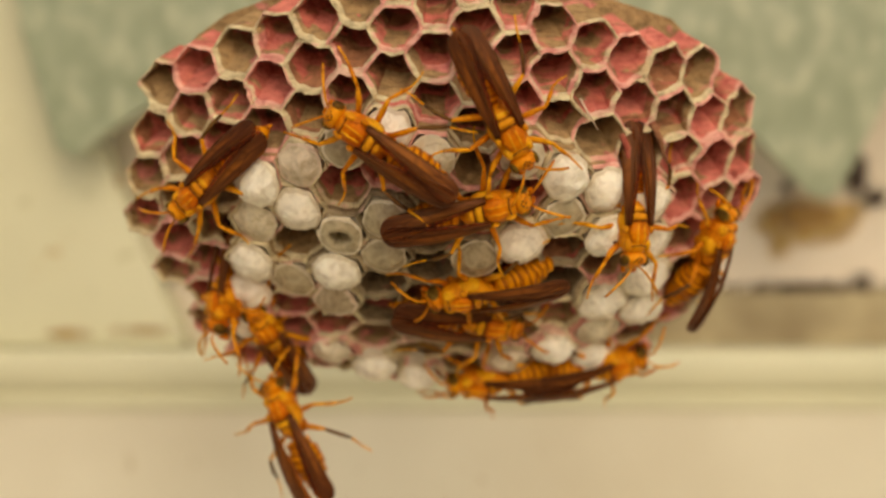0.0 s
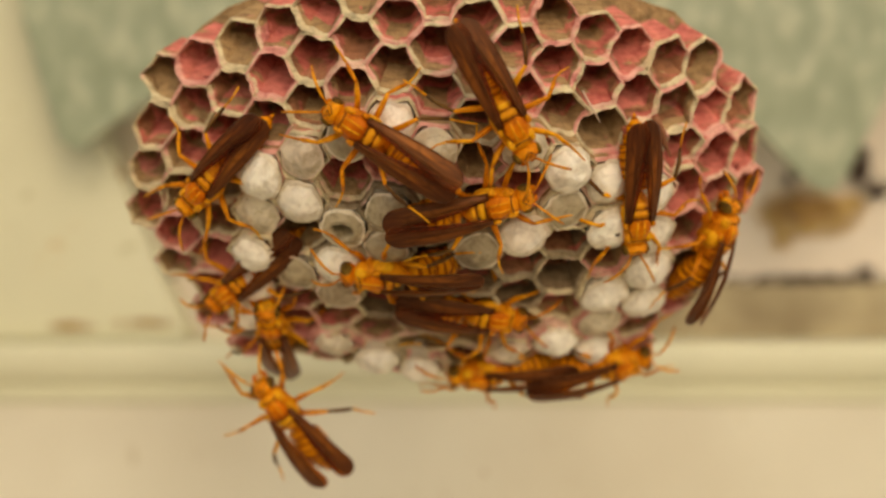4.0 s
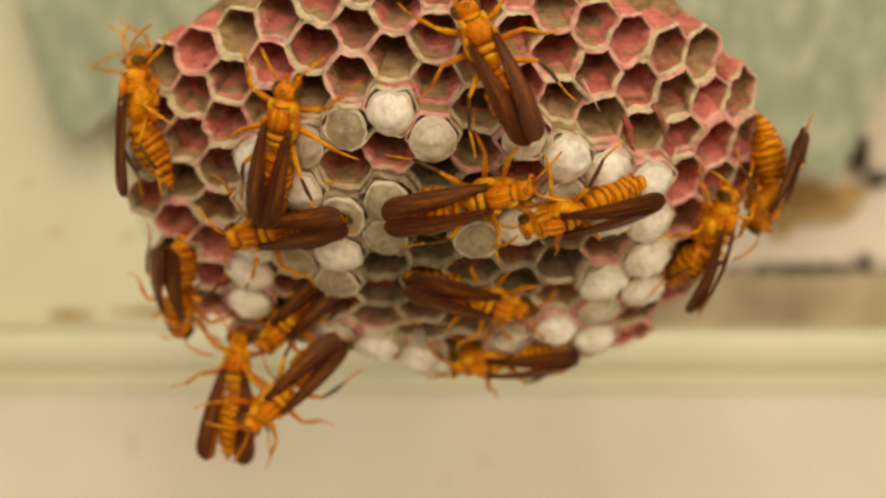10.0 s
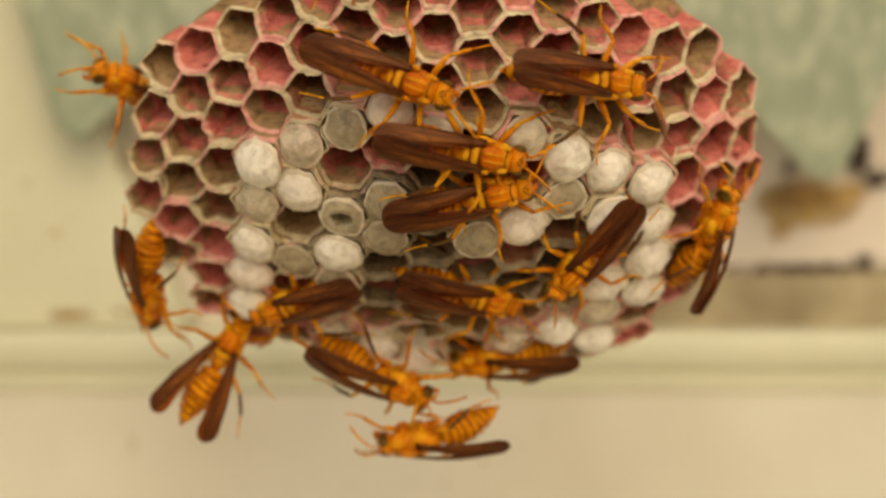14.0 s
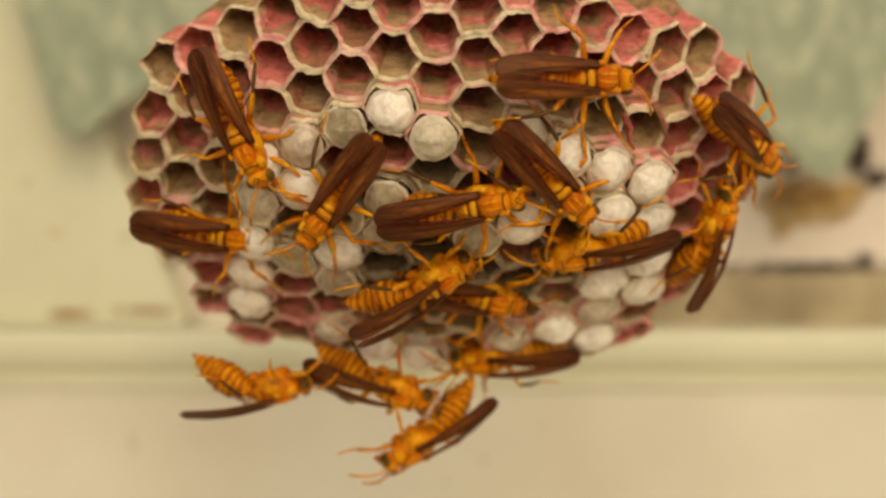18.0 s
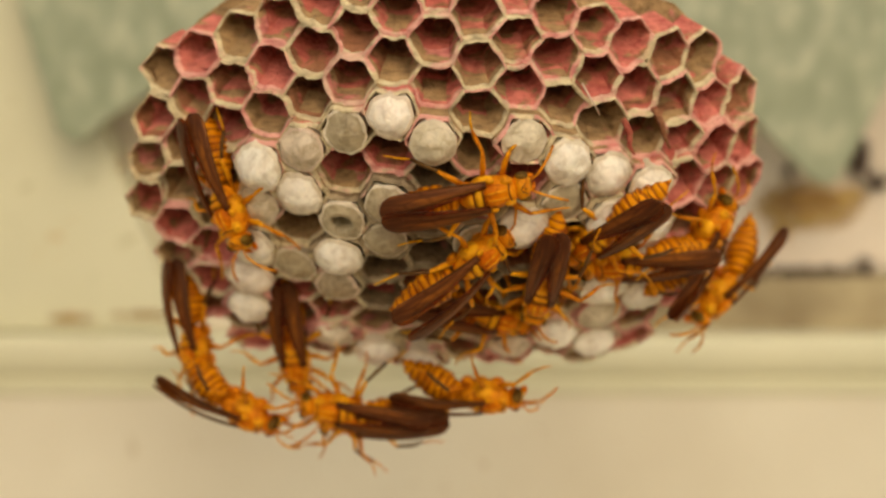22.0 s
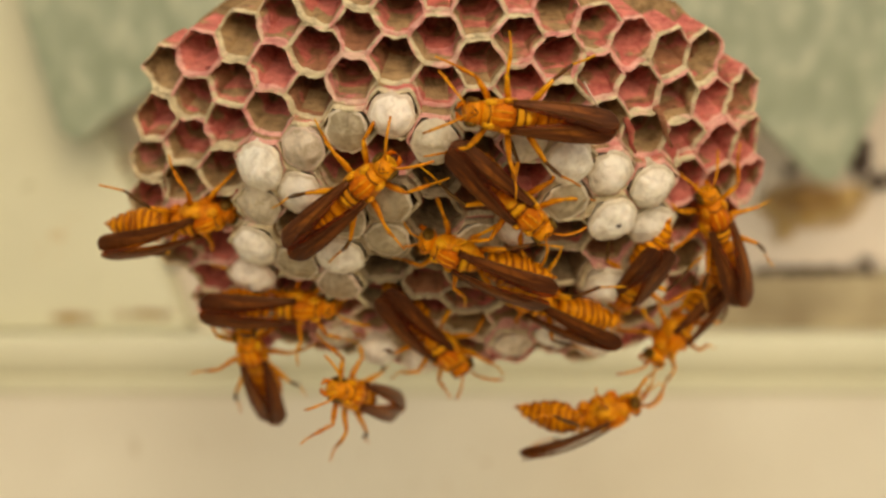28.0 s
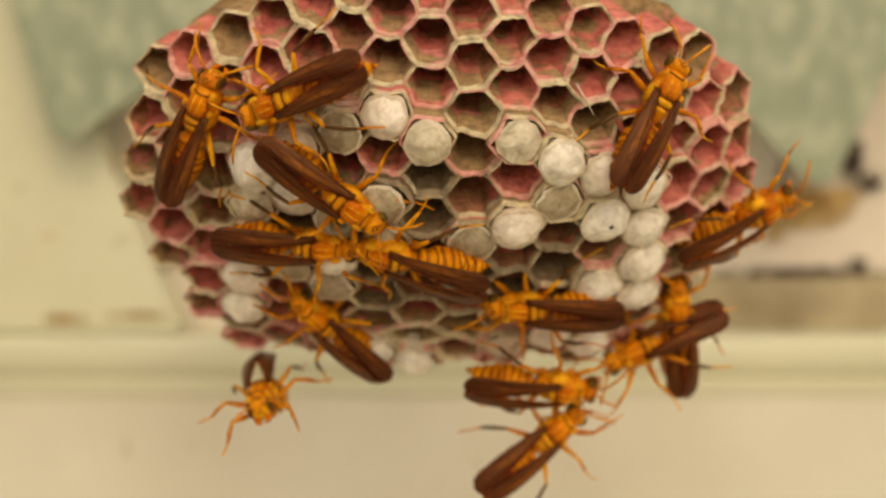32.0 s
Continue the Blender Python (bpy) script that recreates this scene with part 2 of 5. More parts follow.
# ---- mesh helpers ----
def part(name, bm, mat, parent=None, label="", smooth=True, mats=()):
    """One mesh object from a bmesh in millimetres, under a thing or a part."""
    bmesh.ops.recalc_face_normals(bm, faces=bm.faces)
    for v in bm.verts:
        v.co *= MM
    for f in bm.faces:
        f.smooth = smooth
    me = bpy.data.meshes.new(name)
    bm.to_mesh(me)
    bm.free()
    for mt in (mat, *mats):
        me.materials.append(mt)
    ob = new(name, me)
    ob.parent = parent
    if label:
        ob["label"] = label
    return ob


def ring_loft(rings, close_start=True, close_end=True, bm=None):
    """Faces between rings of equal length."""
    bm = bm or bmesh.new()
    made = [[bm.verts.new(p) for p in ring] for ring in rings]
    n = len(rings[0])
    for a, b in zip(made, made[1:]):
        for k in range(n):
            bm.faces.new((a[k], a[(k + 1) % n], b[(k + 1) % n], b[k]))
    if close_start:
        bm.faces.new(made[0])
    if close_end:
        bm.faces.new(made[-1])
    return bm


def tube(path, radii, n=8, flat=1.0, bm=None):
    """A tapered round rod along a path."""
    path = [Vector(p) for p in path]
    rings = []
    for k, p in enumerate(path):
        along = (path[min(k + 1, len(path) - 1)] - path[max(k - 1, 0)]).normalized()
        side = along.cross(Vector((0.13, 0.31, 0.94))).normalized()
        up = side.cross(along)
        rings.append([p + side * math.cos(a) * radii[k] + up * math.sin(a) * radii[k] * flat
                      for a in (2 * math.pi * q / n for q in range(n))])
    return ring_loft(rings, bm=bm)


def spindle(stations, n=14):
    """A body along y from stations (y, half width, half height, z)."""
    return ring_loft([[Vector((math.cos(a) * w, y, z + math.sin(a) * h)) for a in (2 * math.pi * q / n for q in range(n))]
                      for y, w, h, z in stations])


def ball(c, r, seg=12, rings=8, bm=None):
    bm = bm or bmesh.new()
    m = Matrix.Translation(c) @ Matrix.Diagonal((*r, 1))
    bmesh.ops.create_uvsphere(bm, u_segments=seg, v_segments=rings, radius=1, matrix=m)
    return bm


# ---- the shape of the comb ----
FX = (-4.02, -1.07, -0.88, -0.04, 0.62, -0.15, 42.19, 1.48, -3.29, 0.08, 0.22, 1.03, 0.31, 0.09, 0.02, -4.81, 0.20, -0.64, 0.25, 0.03, -1.13)
FZ = (4.44, -22.43, 5.51, 0.82, -0.26, 0.26, -2.39, -0.05, -0.43, 0.03, 0.29, 5.59, -1.81, -0.41, -0.14, 2.18, 0.23, -0.49, 0.17, 0.17, 1.45)


def spread(i, j):
    """Column and row of the comb to a place on the plane through its front, mm."""
    u, v = (i - 0.5) / 8, (j - 4.5) / 5
    powers = [u ** a * v ** b for a in range(6) for b in range(6 - a)]
    x, z = sum(c * p for c, p in zip(FX, powers)), sum(c * p for c, p in zip(FZ, powers))
    return x * (1 + 0.024 * min(1.3, (x / 36) ** 4)), z


def sag(x, z):
    """How far the face lies behind the plane through its front, mm."""
    dz = z - 21
    return 0.0125 * x * x + (0.0265 if dz < 0 else 0.012) * dz * dz


def behind(x, z, y):
    """The place at depth y that shows on the front plane at x, z."""
    k = 1 + y / REACH
    return Vector((x * k, y, z * k))


def face(x, z):
    return behind(x, z, sag(x, z))


def outward(x, z):
    a, b = face(x + 0.5, z) - face(x - 0.5, z), face(x, z + 0.5) - face(x, z - 0.5)
    return a.cross(b).normalized()


def axis(x, z):
    """The way a cell opens: the face's normal, drooping where the face stands upright."""
    n = outward(x, z)
    return (n * 0.8 + Vector((0, -0.22, -0.86 - 0.5 * min(0.0, n.z)))).normalized()


# ---- setting ----
FAR = 1.6              # how much farther off the window lies than the depths below say


def slab(name, outline, y, thick, mat, bevel=0.6, label=""):
    """A plate with its front at depth y; the outline is given on the front plane."""
    bm = bmesh.new()
    front = [bm.verts.new(behind(x, z, y * FAR)) for x, z in outline]
    f = bm.faces.new(front)
    back = bmesh.ops.extrude_face_region(bm, geom=[f])
    bmesh.ops.translate(bm, verts=[g for g in back["geom"] if isinstance(g, bmesh.types.BMVert)], vec=(0, thick, 0))
    if bevel:
        bmesh.ops.bevel(bm, geom=[e for e in bm.edges], offset=bevel, segments=2, affect="EDGES", profile=0.6)
    return tagged(part(name, bm, mat, None, label, smooth=False), kind="structure")


def profile_strip(name, points, half, mat):
    """A moulding drawn along x from a profile of (depth, height on the front plane)."""
    bm = ring_loft([[Vector((x, y * FAR, z * (1 + y * FAR / REACH))) for y, z in points] for x in (-half, half)])
    return tagged(part(name, bm, mat, smooth=False), kind="structure")


slab("wall_back", [(-2400, 1500), (-2400, -60), (2400, -60), (2400, 1500)], 90, 60, PLASTER, 0, "off-white plaster behind the glass")
profile_strip("wall_lower", [(76, -16.65), (76, -990), (170, -990), (170, -16.65)], 4000, PINKISH)
profile_strip("ledge", [(76, -16.65), (75.5, -16.55), (75.3, -15.0), (75.6, -14.75), (75.4, -14.4), (75.0, -14.0), (74.5, -12.6), (74.5, -11.0),
                        (74.8, -10.2), (75.6, -9.6), (90, -8.75), (150, -8.75), (150, -16.65)], 4000, CREAM)
slab("door_jamb", [(-700, 400), (-58, 400), (-46, 20), (-41, 15.8), (-33, -3.2), (-30.5, -8.6), (-31, -9.2), (-700, -9.2)], 80, 14, CREAM, 0.9)
slab("mortar_band", [(24, -2.8), (30, -2.0), (37, -2.6), (45, -1.8), (60, -2.4), (300, -2.4), (300, -9.4), (24, -9.4)], 84, 8, MORTAR, 0.8)

# ground out of view; its pale colour is there as a reflector
GROUND_Z = -1500
bm = bmesh.new()
bmesh.ops.create_grid(bm, x_segments=40, y_segments=40, size=400000)
bmesh.ops.translate(bm, verts=bm.verts, vec=(0, 0, GROUND_Z))
tagged(part("ground", bm, GROUND_BOUNCE), kind="structure")


# ---- glass ----
def glass_pane(outline, label):
    ob = slab("glass_pane", outline, 72, 4, GLASS, 0.5)
    ob["kind"] = "thing"
    return tagged(ob, label, "glass pane")


glass_pane([(-64, 95), (-49.9, 29.4), (-45.4, 14.4), (-44.4, 13.4), (-43.2, 13.2), (-39.6, 16.2), (-25, 26), (-4, 40), (-4, 95)],
           "green patterned glass pane with a broken lower corner")
glass_pane([(-3.4, 95), (-3.4, 42), (8, 40.5), (37, 15.7), (43.4, 9.0), (45.2, 8.2), (46.6, 9.2), (52.2, 20), (80, 60), (80, 95)],
           "green patterned glass pane broken to a downward point")


for pane, line in zip([o for o in scene.objects if o.name.startswith("glass_pane")],
                      ([(-49.9, 29.4), (-45.4, 14.4), (-43.2, 13.2), (-39.6, 16.2), (-25, 26)], [(8, 40.5), (37, 15.7), (43.4, 9.0), (45.2, 8.2), (46.6, 9.2), (52.2, 20)])):
    part("cut_edge", tube([behind(x, z, 72.3 * FAR) for x, z in line], [0.5] * len(line), 6), GLASS, pane, "rough cut edge of the glass")


# ---- dirt ----
def crust(name, label, x, z, wide, high, y, mat, count, seed, big=1.0):
    """A patch of dried dirt: many flat uneven crumbs on a surface at depth y."""
    rnd = random.Random(seed)
    bm = bmesh.new()
    for _ in range(count):
        a, r = rnd.uniform(0, 6.283), rnd.random() ** 0.7
        c = behind(x + wide * r * math.cos(a), z + high * r * math.sin(a), y * FAR)
        k = 1.22 * big * rnd.uniform(0.25, 0.9) * (1.15 - 0.7 * r)
        m = Matrix.Translation(c) @ Euler((0, rnd.uniform(0, 3), 0)).to_matrix().to_4x4() @ Matrix.Diagonal((1.2 * k * rnd.uniform(0.8, 1.9), 0.26, 1.2 * k, 1))
        bmesh.ops.create_icosphere(bm, subdivisions=1, radius=1, matrix=m)
    for v in bm.verts:
        v.co += noise.noise_vector(v.co * 0.9) * 0.35 * Vector((1, 0.15, 1)).length * 0.5
    ob = part(name, bm, mat)
    return tagged(ob, label, "dirt", kind="stuff")


crust("mud_patch", "thin yellow-brown smear of mud on off-white plaster", 43.0, 5.6, 6.4, 3.0, 89.7, STAIN, 800, 11, 0.6)
crust("mud_patch", "thick brown mud under the glass point", 42.4, 6.3, 4.4, 1.7, 89.4, MUD, 320, 12, 0.55)
crust("mud_patch", "small brown mud blot on the plaster", 39.8, 2.6, 1.3, 1.6, 89.5, STAIN, 90, 19, 0.5)
crust("mud_patch", "yellowish mud smear beside the glass point", 47.6, 6.6, 2.6, 1.4, 89.7, STAIN, 160, 20, 0.45)
crust("dark_debris", "black angular clump of debris beside the glass point", 49.0, 11.4, 1.5, 2.6, 88.8, DEBRIS_AND_HOLE, 120, 13, 0.9)
crust("dark_debris", "black crumbs at the foot of the debris clump", 51.2, 8.6, 1.7, 1.2, 88.8, DEBRIS_AND_HOLE, 70, 21, 0.7)
crust("dark_debris", "dark brown debris under the broken glass", 40.9, 9.6, 1.2, 1.4, 89.2, DEBRIS_AND_HOLE, 30, 14, 0.5)
crust("paint_fleck", "white fleck of paint in the mud", 42.1, 9.2, 0.7, 1.3, 88.9, PLASTER, 24, 22, 0.6)
crust("dark_debris", "dark square lump at the edge of the jamb", -33.2, -1.4, 1.3, 1.4, 85.5, DEBRIS_AND_HOLE, 60, 15, 0.9)
crust("dark_debris", "dark crumbs under the corner of the glass", -40.6, 15.2, 0.7, 0.8, 79.6, DEBRIS_AND_HOLE, 26, 23, 0.5)
crust("dark_debris", "small crumbs along the jamb's edge", -38.2, 10.6, 0.4, 1.4, 79.8, MUD, 20, 24, 0.4)
crust("dirt_line", "thin brown line of dirt on the cream jamb", -35.5, -7.3, 4.4, 0.5, 79.9, MUD, 100, 16, 0.45)
crust("dirt_line", "brown dash of dirt on the cream jamb", -44.0, -7.7, 2.9, 0.6, 79.9, MUD, 90, 25, 0.5)
crust("dirt_line", "dark broken line along the mortar edge", 43.0, -2.2, 11.0, 0.7, 84.0, DEBRIS_AND_HOLE, 170, 17, 0.8)
crust("dark_debris", "grey-brown rubble on the mortar", 49.5, -1.2, 2.0, 1.0, 84.0, DEBRIS_AND_HOLE, 50, 26, 0.6)
crust("dirt_specks", "small brown specks on the cream jamb", -46.5, 2.0, 3.5, 5, 79.9, STAIN, 9, 27, 0.5)
crust("dirt_specks", "small dark specks on the wall paint", 5.0, -25.0, 30, 6, 75.95, MUD, 16, 18, 0.3)


# ---- the nest ----
nest = tagged(new("paper_wasp_nest"), "domed pink and grey paper comb with white capped cells", "wasp nest")
CORNERS = [(2 / 3, 0), (1 / 3, 0.5), (-1 / 3, 0.5), (-2 / 3, 0), (-1 / 3, -0.5), (1 / 3, -0.5)]
EDGE = [(-36.5, 15), (-35, 20.5), (-32.5, 23.8), (-29, 26.5), (-23.6, 28.6), (-17.6, 31.3), (-12.3, 33.3), (1, 35), (9.8, 34.5), (16.5, 31.0),
        (24, 28.2), (30.5, 26), (34.2, 22), (36.3, 14), (35.4, 7), (30.6, 1), (26.5, -5.4), (21, -10.7), (14.4, -12.5), (4.4, -13.9), (-9, -14.0),
        (-17, -13.4), (-23.4, -10.9), (-26.6, -7.6), (-30.4, -2.6), (-33.2, 2.6), (-35.2, 7)]


def inside(x, z):
    x /= 1 + 0.03 * min(1.3, (x / 36) ** 4)
    hit = False
    for (ax, az), (bx, bz) in zip(EDGE, EDGE[1:] + EDGE[:1]):
        if (az > z) != (bz > z) and x < ax + (z - az) / (bz - az) * (bx - ax):
            hit = not hit
    return hit


def rim_ring(i, j, per_side=5):
    """Places round a cell's mouth, with their cell axes."""
    out = []
    for k in range(6):
        (ai, aj), (bi, bj) = CORNERS[k], CORNERS[(k + 1) % 6]
        for s in range(per_side):
            di, dj = ai + (bi - ai) * s / per_side, aj + (bj - aj) * s / per_side
            x, z = spread(i + di, j + dj)
            wob = noise.noise_vector(Vector((x, z, 3.1)) * 0.27) * 0.6 + noise.noise_vector(Vector((x, z, 7.7)) * 0.8) * 0.1
            x, z = x + wob.x, z + wob.y
            out.append((face(x, z), axis(x, z)))
    return out


def cell_depth(i, j):
    x, z = spread(i, j)
    d = math.hypot(x / 37, (z - 10) / 27)
    return 9.2 - 3.0 * min(1, d * d) + 1.2 * noise.noise(Vector((i * 1.3, j * 1.3, 9.1)))


def set_back(p, mid, ax):
    """How far a point of the mouth stands forward, so that the mouth is cut square to the drooping tube."""
    return -0.12 * (p - mid).dot(ax)


def mouth_rise(i, j):
    """How far a cell's wall is drawn out past its neighbours, mm."""
    low = noise.noise(Vector((i * 0.9, j * 0.9, 2.2)))
    return (1.15 + 0.7 * low) if (i, j) in CAPPED else 0.65 * low - 0.1


def pinkness(i, j):
    """How pink the paper of a cell is: rosy round the edge of the comb, beige and grey in the middle."""
    x, z = spread(i, j)
    rim = math.hypot((x - 2) / 33, (z - 5) / (26 if z > 5 else 19))
    return min(0.78, max(0.04, 0.14 + 0.56 * rim * rim + 0.5 * noise.noise(Vector((x * 0.11, z * 0.11, 4.4)))))


def comb_cell(i, j, rnd):
    """A six-sided paper tube with a frayed lip, walls laid in coloured courses and a red-brown floor."""
    side = 5
    ring = rim_ring(i, j, side)
    n = len(ring)
    mid = sum((p for p, _ in ring), Vector()) / n
    deep = cell_depth(i, j)
    lift = [0.6 * noise.noise(p * 0.4) + 0.25 * noise.noise(p * 1.3 + Vector((0, 0, i))) + 0.1 for p, _ in ring]
    fray = [0.16 * rnd.uniform(-1, 1) for _ in ring]
    thick = [1.0 + 0.45 * noise.noise(p * 0.7 + Vector((5, 0, j))) + 0.15 * rnd.uniform(-1, 1) for p, _ in ring]
    shift = mouth_rise(i, j)
    ax = axis(*spread(i, j))
    torn = rnd.randrange(n) if rnd.random() < 0.3 else None
    slim = 0.0 if all(inside(*spread(i + a, j + b)) for a, b in ((0, -1), (-1, -0.5), (1, -0.5))) else 0.34

    def level(d, f, lifted, waver=0.0, ragged=0.0):
        f *= 1 - slim * max(0.0, d / deep)
        pts = []
        for k, ((p, a), l, th) in enumerate(zip(ring, lift, thick)):
            q = mid + (p - mid) * (1 - (1 - f) * th if lifted else f)
            up = l + shift + fray[k] * ragged + set_back(p, mid, ax)
            if torn is not None and (k - torn) % n < 4:
                up -= 0.7
            q = q - a * d + a * (up * lifted)
            if waver:
                q += noise.noise_vector(q * 0.5 + Vector((i, 0, j))) * waver
            pts.append(q)
        return pts
    rings = [level(deep, 0.985, 0), level(deep * 0.5, 0.995, 0), level(0.8, 1.012, 1), level(0.1, 1.01, 1, 0, 0.6), level(-0.05, 0.985, 1, 0, 1), level(-0.02, 0.95, 1, 0, 1),
             level(0.16, 0.92, 1, 0.05, 0.6), level(0.6, 0.905, 1, 0.1), level(1.4, 0.90, 0.8, 0.15), level(deep * 0.24, 0.90, 0.5, 0.2), level(deep * 0.34, 0.90, 0.3, 0.3), level(deep * 0.45, 0.90, 0.1, 0.3),
             level(deep * 0.57, 0.895, 0, 0.3), level(deep * 0.70, 0.885, 0, 0.3), level(deep * 0.84, 0.87, 0, 0.3), level(deep * 0.96, 0.80, 0, 0.3), level(deep, 0.45, 0, 0.3)]
    bm = ring_loft(rings, close_start=False)
    pink = pinkness(i, j)
    x, z = spread(i, j)
    # low middle cells: grey paper, with wall shade painted into its colour
    grey = math.hypot((x - 1) / 15, (z - 2) / 9) < 1 and noise.noise(Vector((i * 0.7, j * 0.7, 6.3))) > -0.22
    rosy = not grey and rnd.random() < pink * 0.8
    lip = 6 if grey else 4 if rosy else 5
    plain = 3 if grey else 0
    lips = [(9 - lip if lip < 6 else 5) if rnd.random() < 0.16 else lip for _ in range(6)]
    mouth = 1 if rosy and rnd.random() < 0.75 else plain if rnd.random() < 0.72 else 2
    courses = [1 if rnd.random() < pink else 2 if rnd.random() < 0.66 else plain for _ in range(len(rings))]
    for lev in range(7, len(courses)):
        if lev < 10:
            courses[lev] = mouth
        elif rnd.random() < 0.6:
            courses[lev] = courses[lev - 1]
    own = [rnd.choice((1, plain, 2)) if rnd.random() < 0.3 else None for _ in range(6)]
    if pink < 0.35:
        own = [plain if c == 1 else c for c in own]
    # lowest outer walls take the paler lip colour in place of light bounced from below
    outer = lip if z < -5 else 1 if rnd.random() < pink else plain
    for q, f in enumerate(bm.faces):
        lev, k = q // n, (q % n) // side
        if lev < 2:
            f.material_index = outer
        elif lev < 7:
            f.material_index = lips[min(k, 5)]
        # the deepest wall and the floor are red-brown throughout
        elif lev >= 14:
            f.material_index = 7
        else:
            f.material_index = own[k] if own[k] is not None and 7 < lev < 13 else courses[lev]
    bm.verts.ensure_lookup_table()
    for lev in range(6, 15):
        for k in range(0, n, side):
            e = bm.edges.get((bm.verts[lev * n + k], bm.verts[(lev + 1) * n + k]))
            if e:
                e.smooth = False
    return part("cell", bm, PULP, nest, smooth=True, mats=(ROSE, BROWN, SHADED_GREY_PULP, RIM_ROSE, RIM_PULP, RIM_GREY, FLOOR))


def cocoon_cap(cell, i, j, rnd):
    """A silk lid: a pale collar in the cell's mouth and a thin, flat or domed window."""
    ring = rim_ring(i, j, 4)
    n = len(ring)
    mid = sum((p for p, _ in ring), Vector()) / n
    ax = axis(*spread(i, j))
    out = mouth_rise(i, j)
    dome = rnd.uniform(1.3, 2.0) if (i, j) in WHITE else rnd.uniform(0.6, 1.3)
    sunk = (i, j) not in WHITE and (i, j) not in ((1, 2.5), OPENED)
    collar = rnd.uniform(0.1, 0.3) if sunk else rnd.uniform(0.45, 0.9)
    mean = sum((p - mid).length for p, _ in ring) / n
    fat = rnd.uniform(0.87, 0.91) if sunk else rnd.uniform(0.93, 0.985)
    tip = Vector((rnd.uniform(-0.3, 0.3), 0, rnd.uniform(-0.3, 0.3)))
    rings = []
    for f, h, d in ((0.84, -3.0, 0), (0.87, -0.8, 0), (0.92, 0.1, 0), (1.0, 0.45, 0), (1.0, 0.8, 0), (0.95, 1.0, 0.02), (0.88, 0.97, 0.08), (0.80, 0.86, 0.24), (0.66, 0.8, 0.52), (0.48, 0.78, 0.78), (0.28, 0.78, 0.94), (0.1, 0.78, 1.0)):
        row = []
        for p, _ in ring:
            arm = (p - mid).lerp((p - mid).normalized() * mean, 0.85)
            q = mid + arm * (f * fat) + tip * (1 - f)
            grain = noise.noise_vector(q * 0.75) * 0.38 + noise.noise_vector(q * 2.1) * 0.16
            row.append(q + ax * (out + set_back(q, mid, ax) + (h * collar if h > 0 else h) + d * dome) + grain)
        rings.append(row)
    if (i, j) == OPENED:
        cut = rings[9]
        rings = rings[:10] + [[q - ax * 1.2 for q in cut], [q - ax * 4.0 for q in cut]]
    bm = ring_loft(rings, close_start=False, close_end=(i, j) != OPENED)
    for q, f in enumerate(bm.faces):
        f.material_index = 1 if q < 6 * n else 0
    cap = part("cap", bm, SILK_OLD if (i, j) in OLD else SILK if (i, j) in WHITE else SILK_MID, cell, "white silk cap with a pale collar" if (i, j) not in WHITE else "domed white silk cap", mats=(SILK_RIM,))
    if (i, j) == OPENED:
        cap["label"] = "silk cap with a round hole cut by a hatched wasp"
    if (i, j) == HOLED:
        # the hole's shade is a solid dark lump set on the cap's top
        top = rings[-1][0].lerp(rings[-1][n // 2], 0.5)
        cap["label"] = "white silk cap with a dark hole bitten in it"
        part("hole", ball(top + Vector((0.2, 0, 0.2)), (0.42, 0.18, 0.34), 9, 6), DEBRIS_AND_HOLE, cell, "dark lump painted as the shade inside the cap's hole")
    return cap


HOLED = (5, 4.5)
OPENED = (-1, 4.5)
OLD = {(-1, 2.5), (0, 4), (4, 4), (2, 5), (-1, 4.5), (-2, 6), (0, 5), (-1, 6.5)}
WHITE = {(0, 2), (-3, 3.5), (-2, 4), (-3, 5.5), (-3, 6.5), (-3, 7.5), (-1, 5.5), (3, 4.5), (4, 3), (5, 3.5), (5, 4.5), (6, 4), (6, 5), (6, 6), (6, 7),
         (5, 6.5), (5, 8.5), (4, 8), (0, 9), (1, 9.5)}
CAPPED = {(0, 2), (1, 2.5), (-1, 2.5), (-2, 3), (-2, 4), (-3, 3.5), (-3, 4.5), (-3, 5.5), (-3, 6.5), (-3, 7.5), (3, 2.5), (4, 3), (4, 4), (5, 3.5), (5, 4.5),
          (6, 4), (6, 5), (6, 6), (6, 7), (3, 4.5), (5, 6.5), (5, 7.5), (4, 8), (5, 8.5), (0, 4), (0, 5), (-1, 5.5), (-2, 6), (-1, 6.5), (-1, 8.5), (0, 9),
          (1, 9.5), (3, 8.5), (2, 5), (-1, 4.5)}


def brood(cell, i, j, rnd):
    """A pale grub curled at the floor of an open cell."""
    x, z = spread(i, j)
    deep = cell_depth(i, j)
    c = face(x, z) - axis(x, z) * deep * rnd.uniform(0.72, 0.86) + Vector((rnd.uniform(-0.6, 0.6), 0, rnd.uniform(-0.9, 0.2)))
    r = rnd.uniform(0.6, 1.3)
    part("grub", ball(c, (r, r * 0.9, r * 0.85), 10, 7), SILK, cell, "pale grub")


def build_comb():
    rnd = random.Random(5)
    for i in range(-8, 11):
        for row in range(-3, 13):
            j = row + (0.5 if i % 2 else 0)
            x, z = spread(i, j)
            if not inside(x, z) or spread(i, j + 0.5)[1] > z - 0.75:
                continue
            cell = comb_cell(i, j, rnd)
            if (i, j) in CAPPED:
                cocoon_cap(cell, i, j, rnd)
            elif rnd.random() < 0.12 and z < 8:
                brood(cell, i, j, rnd)


build_comb()


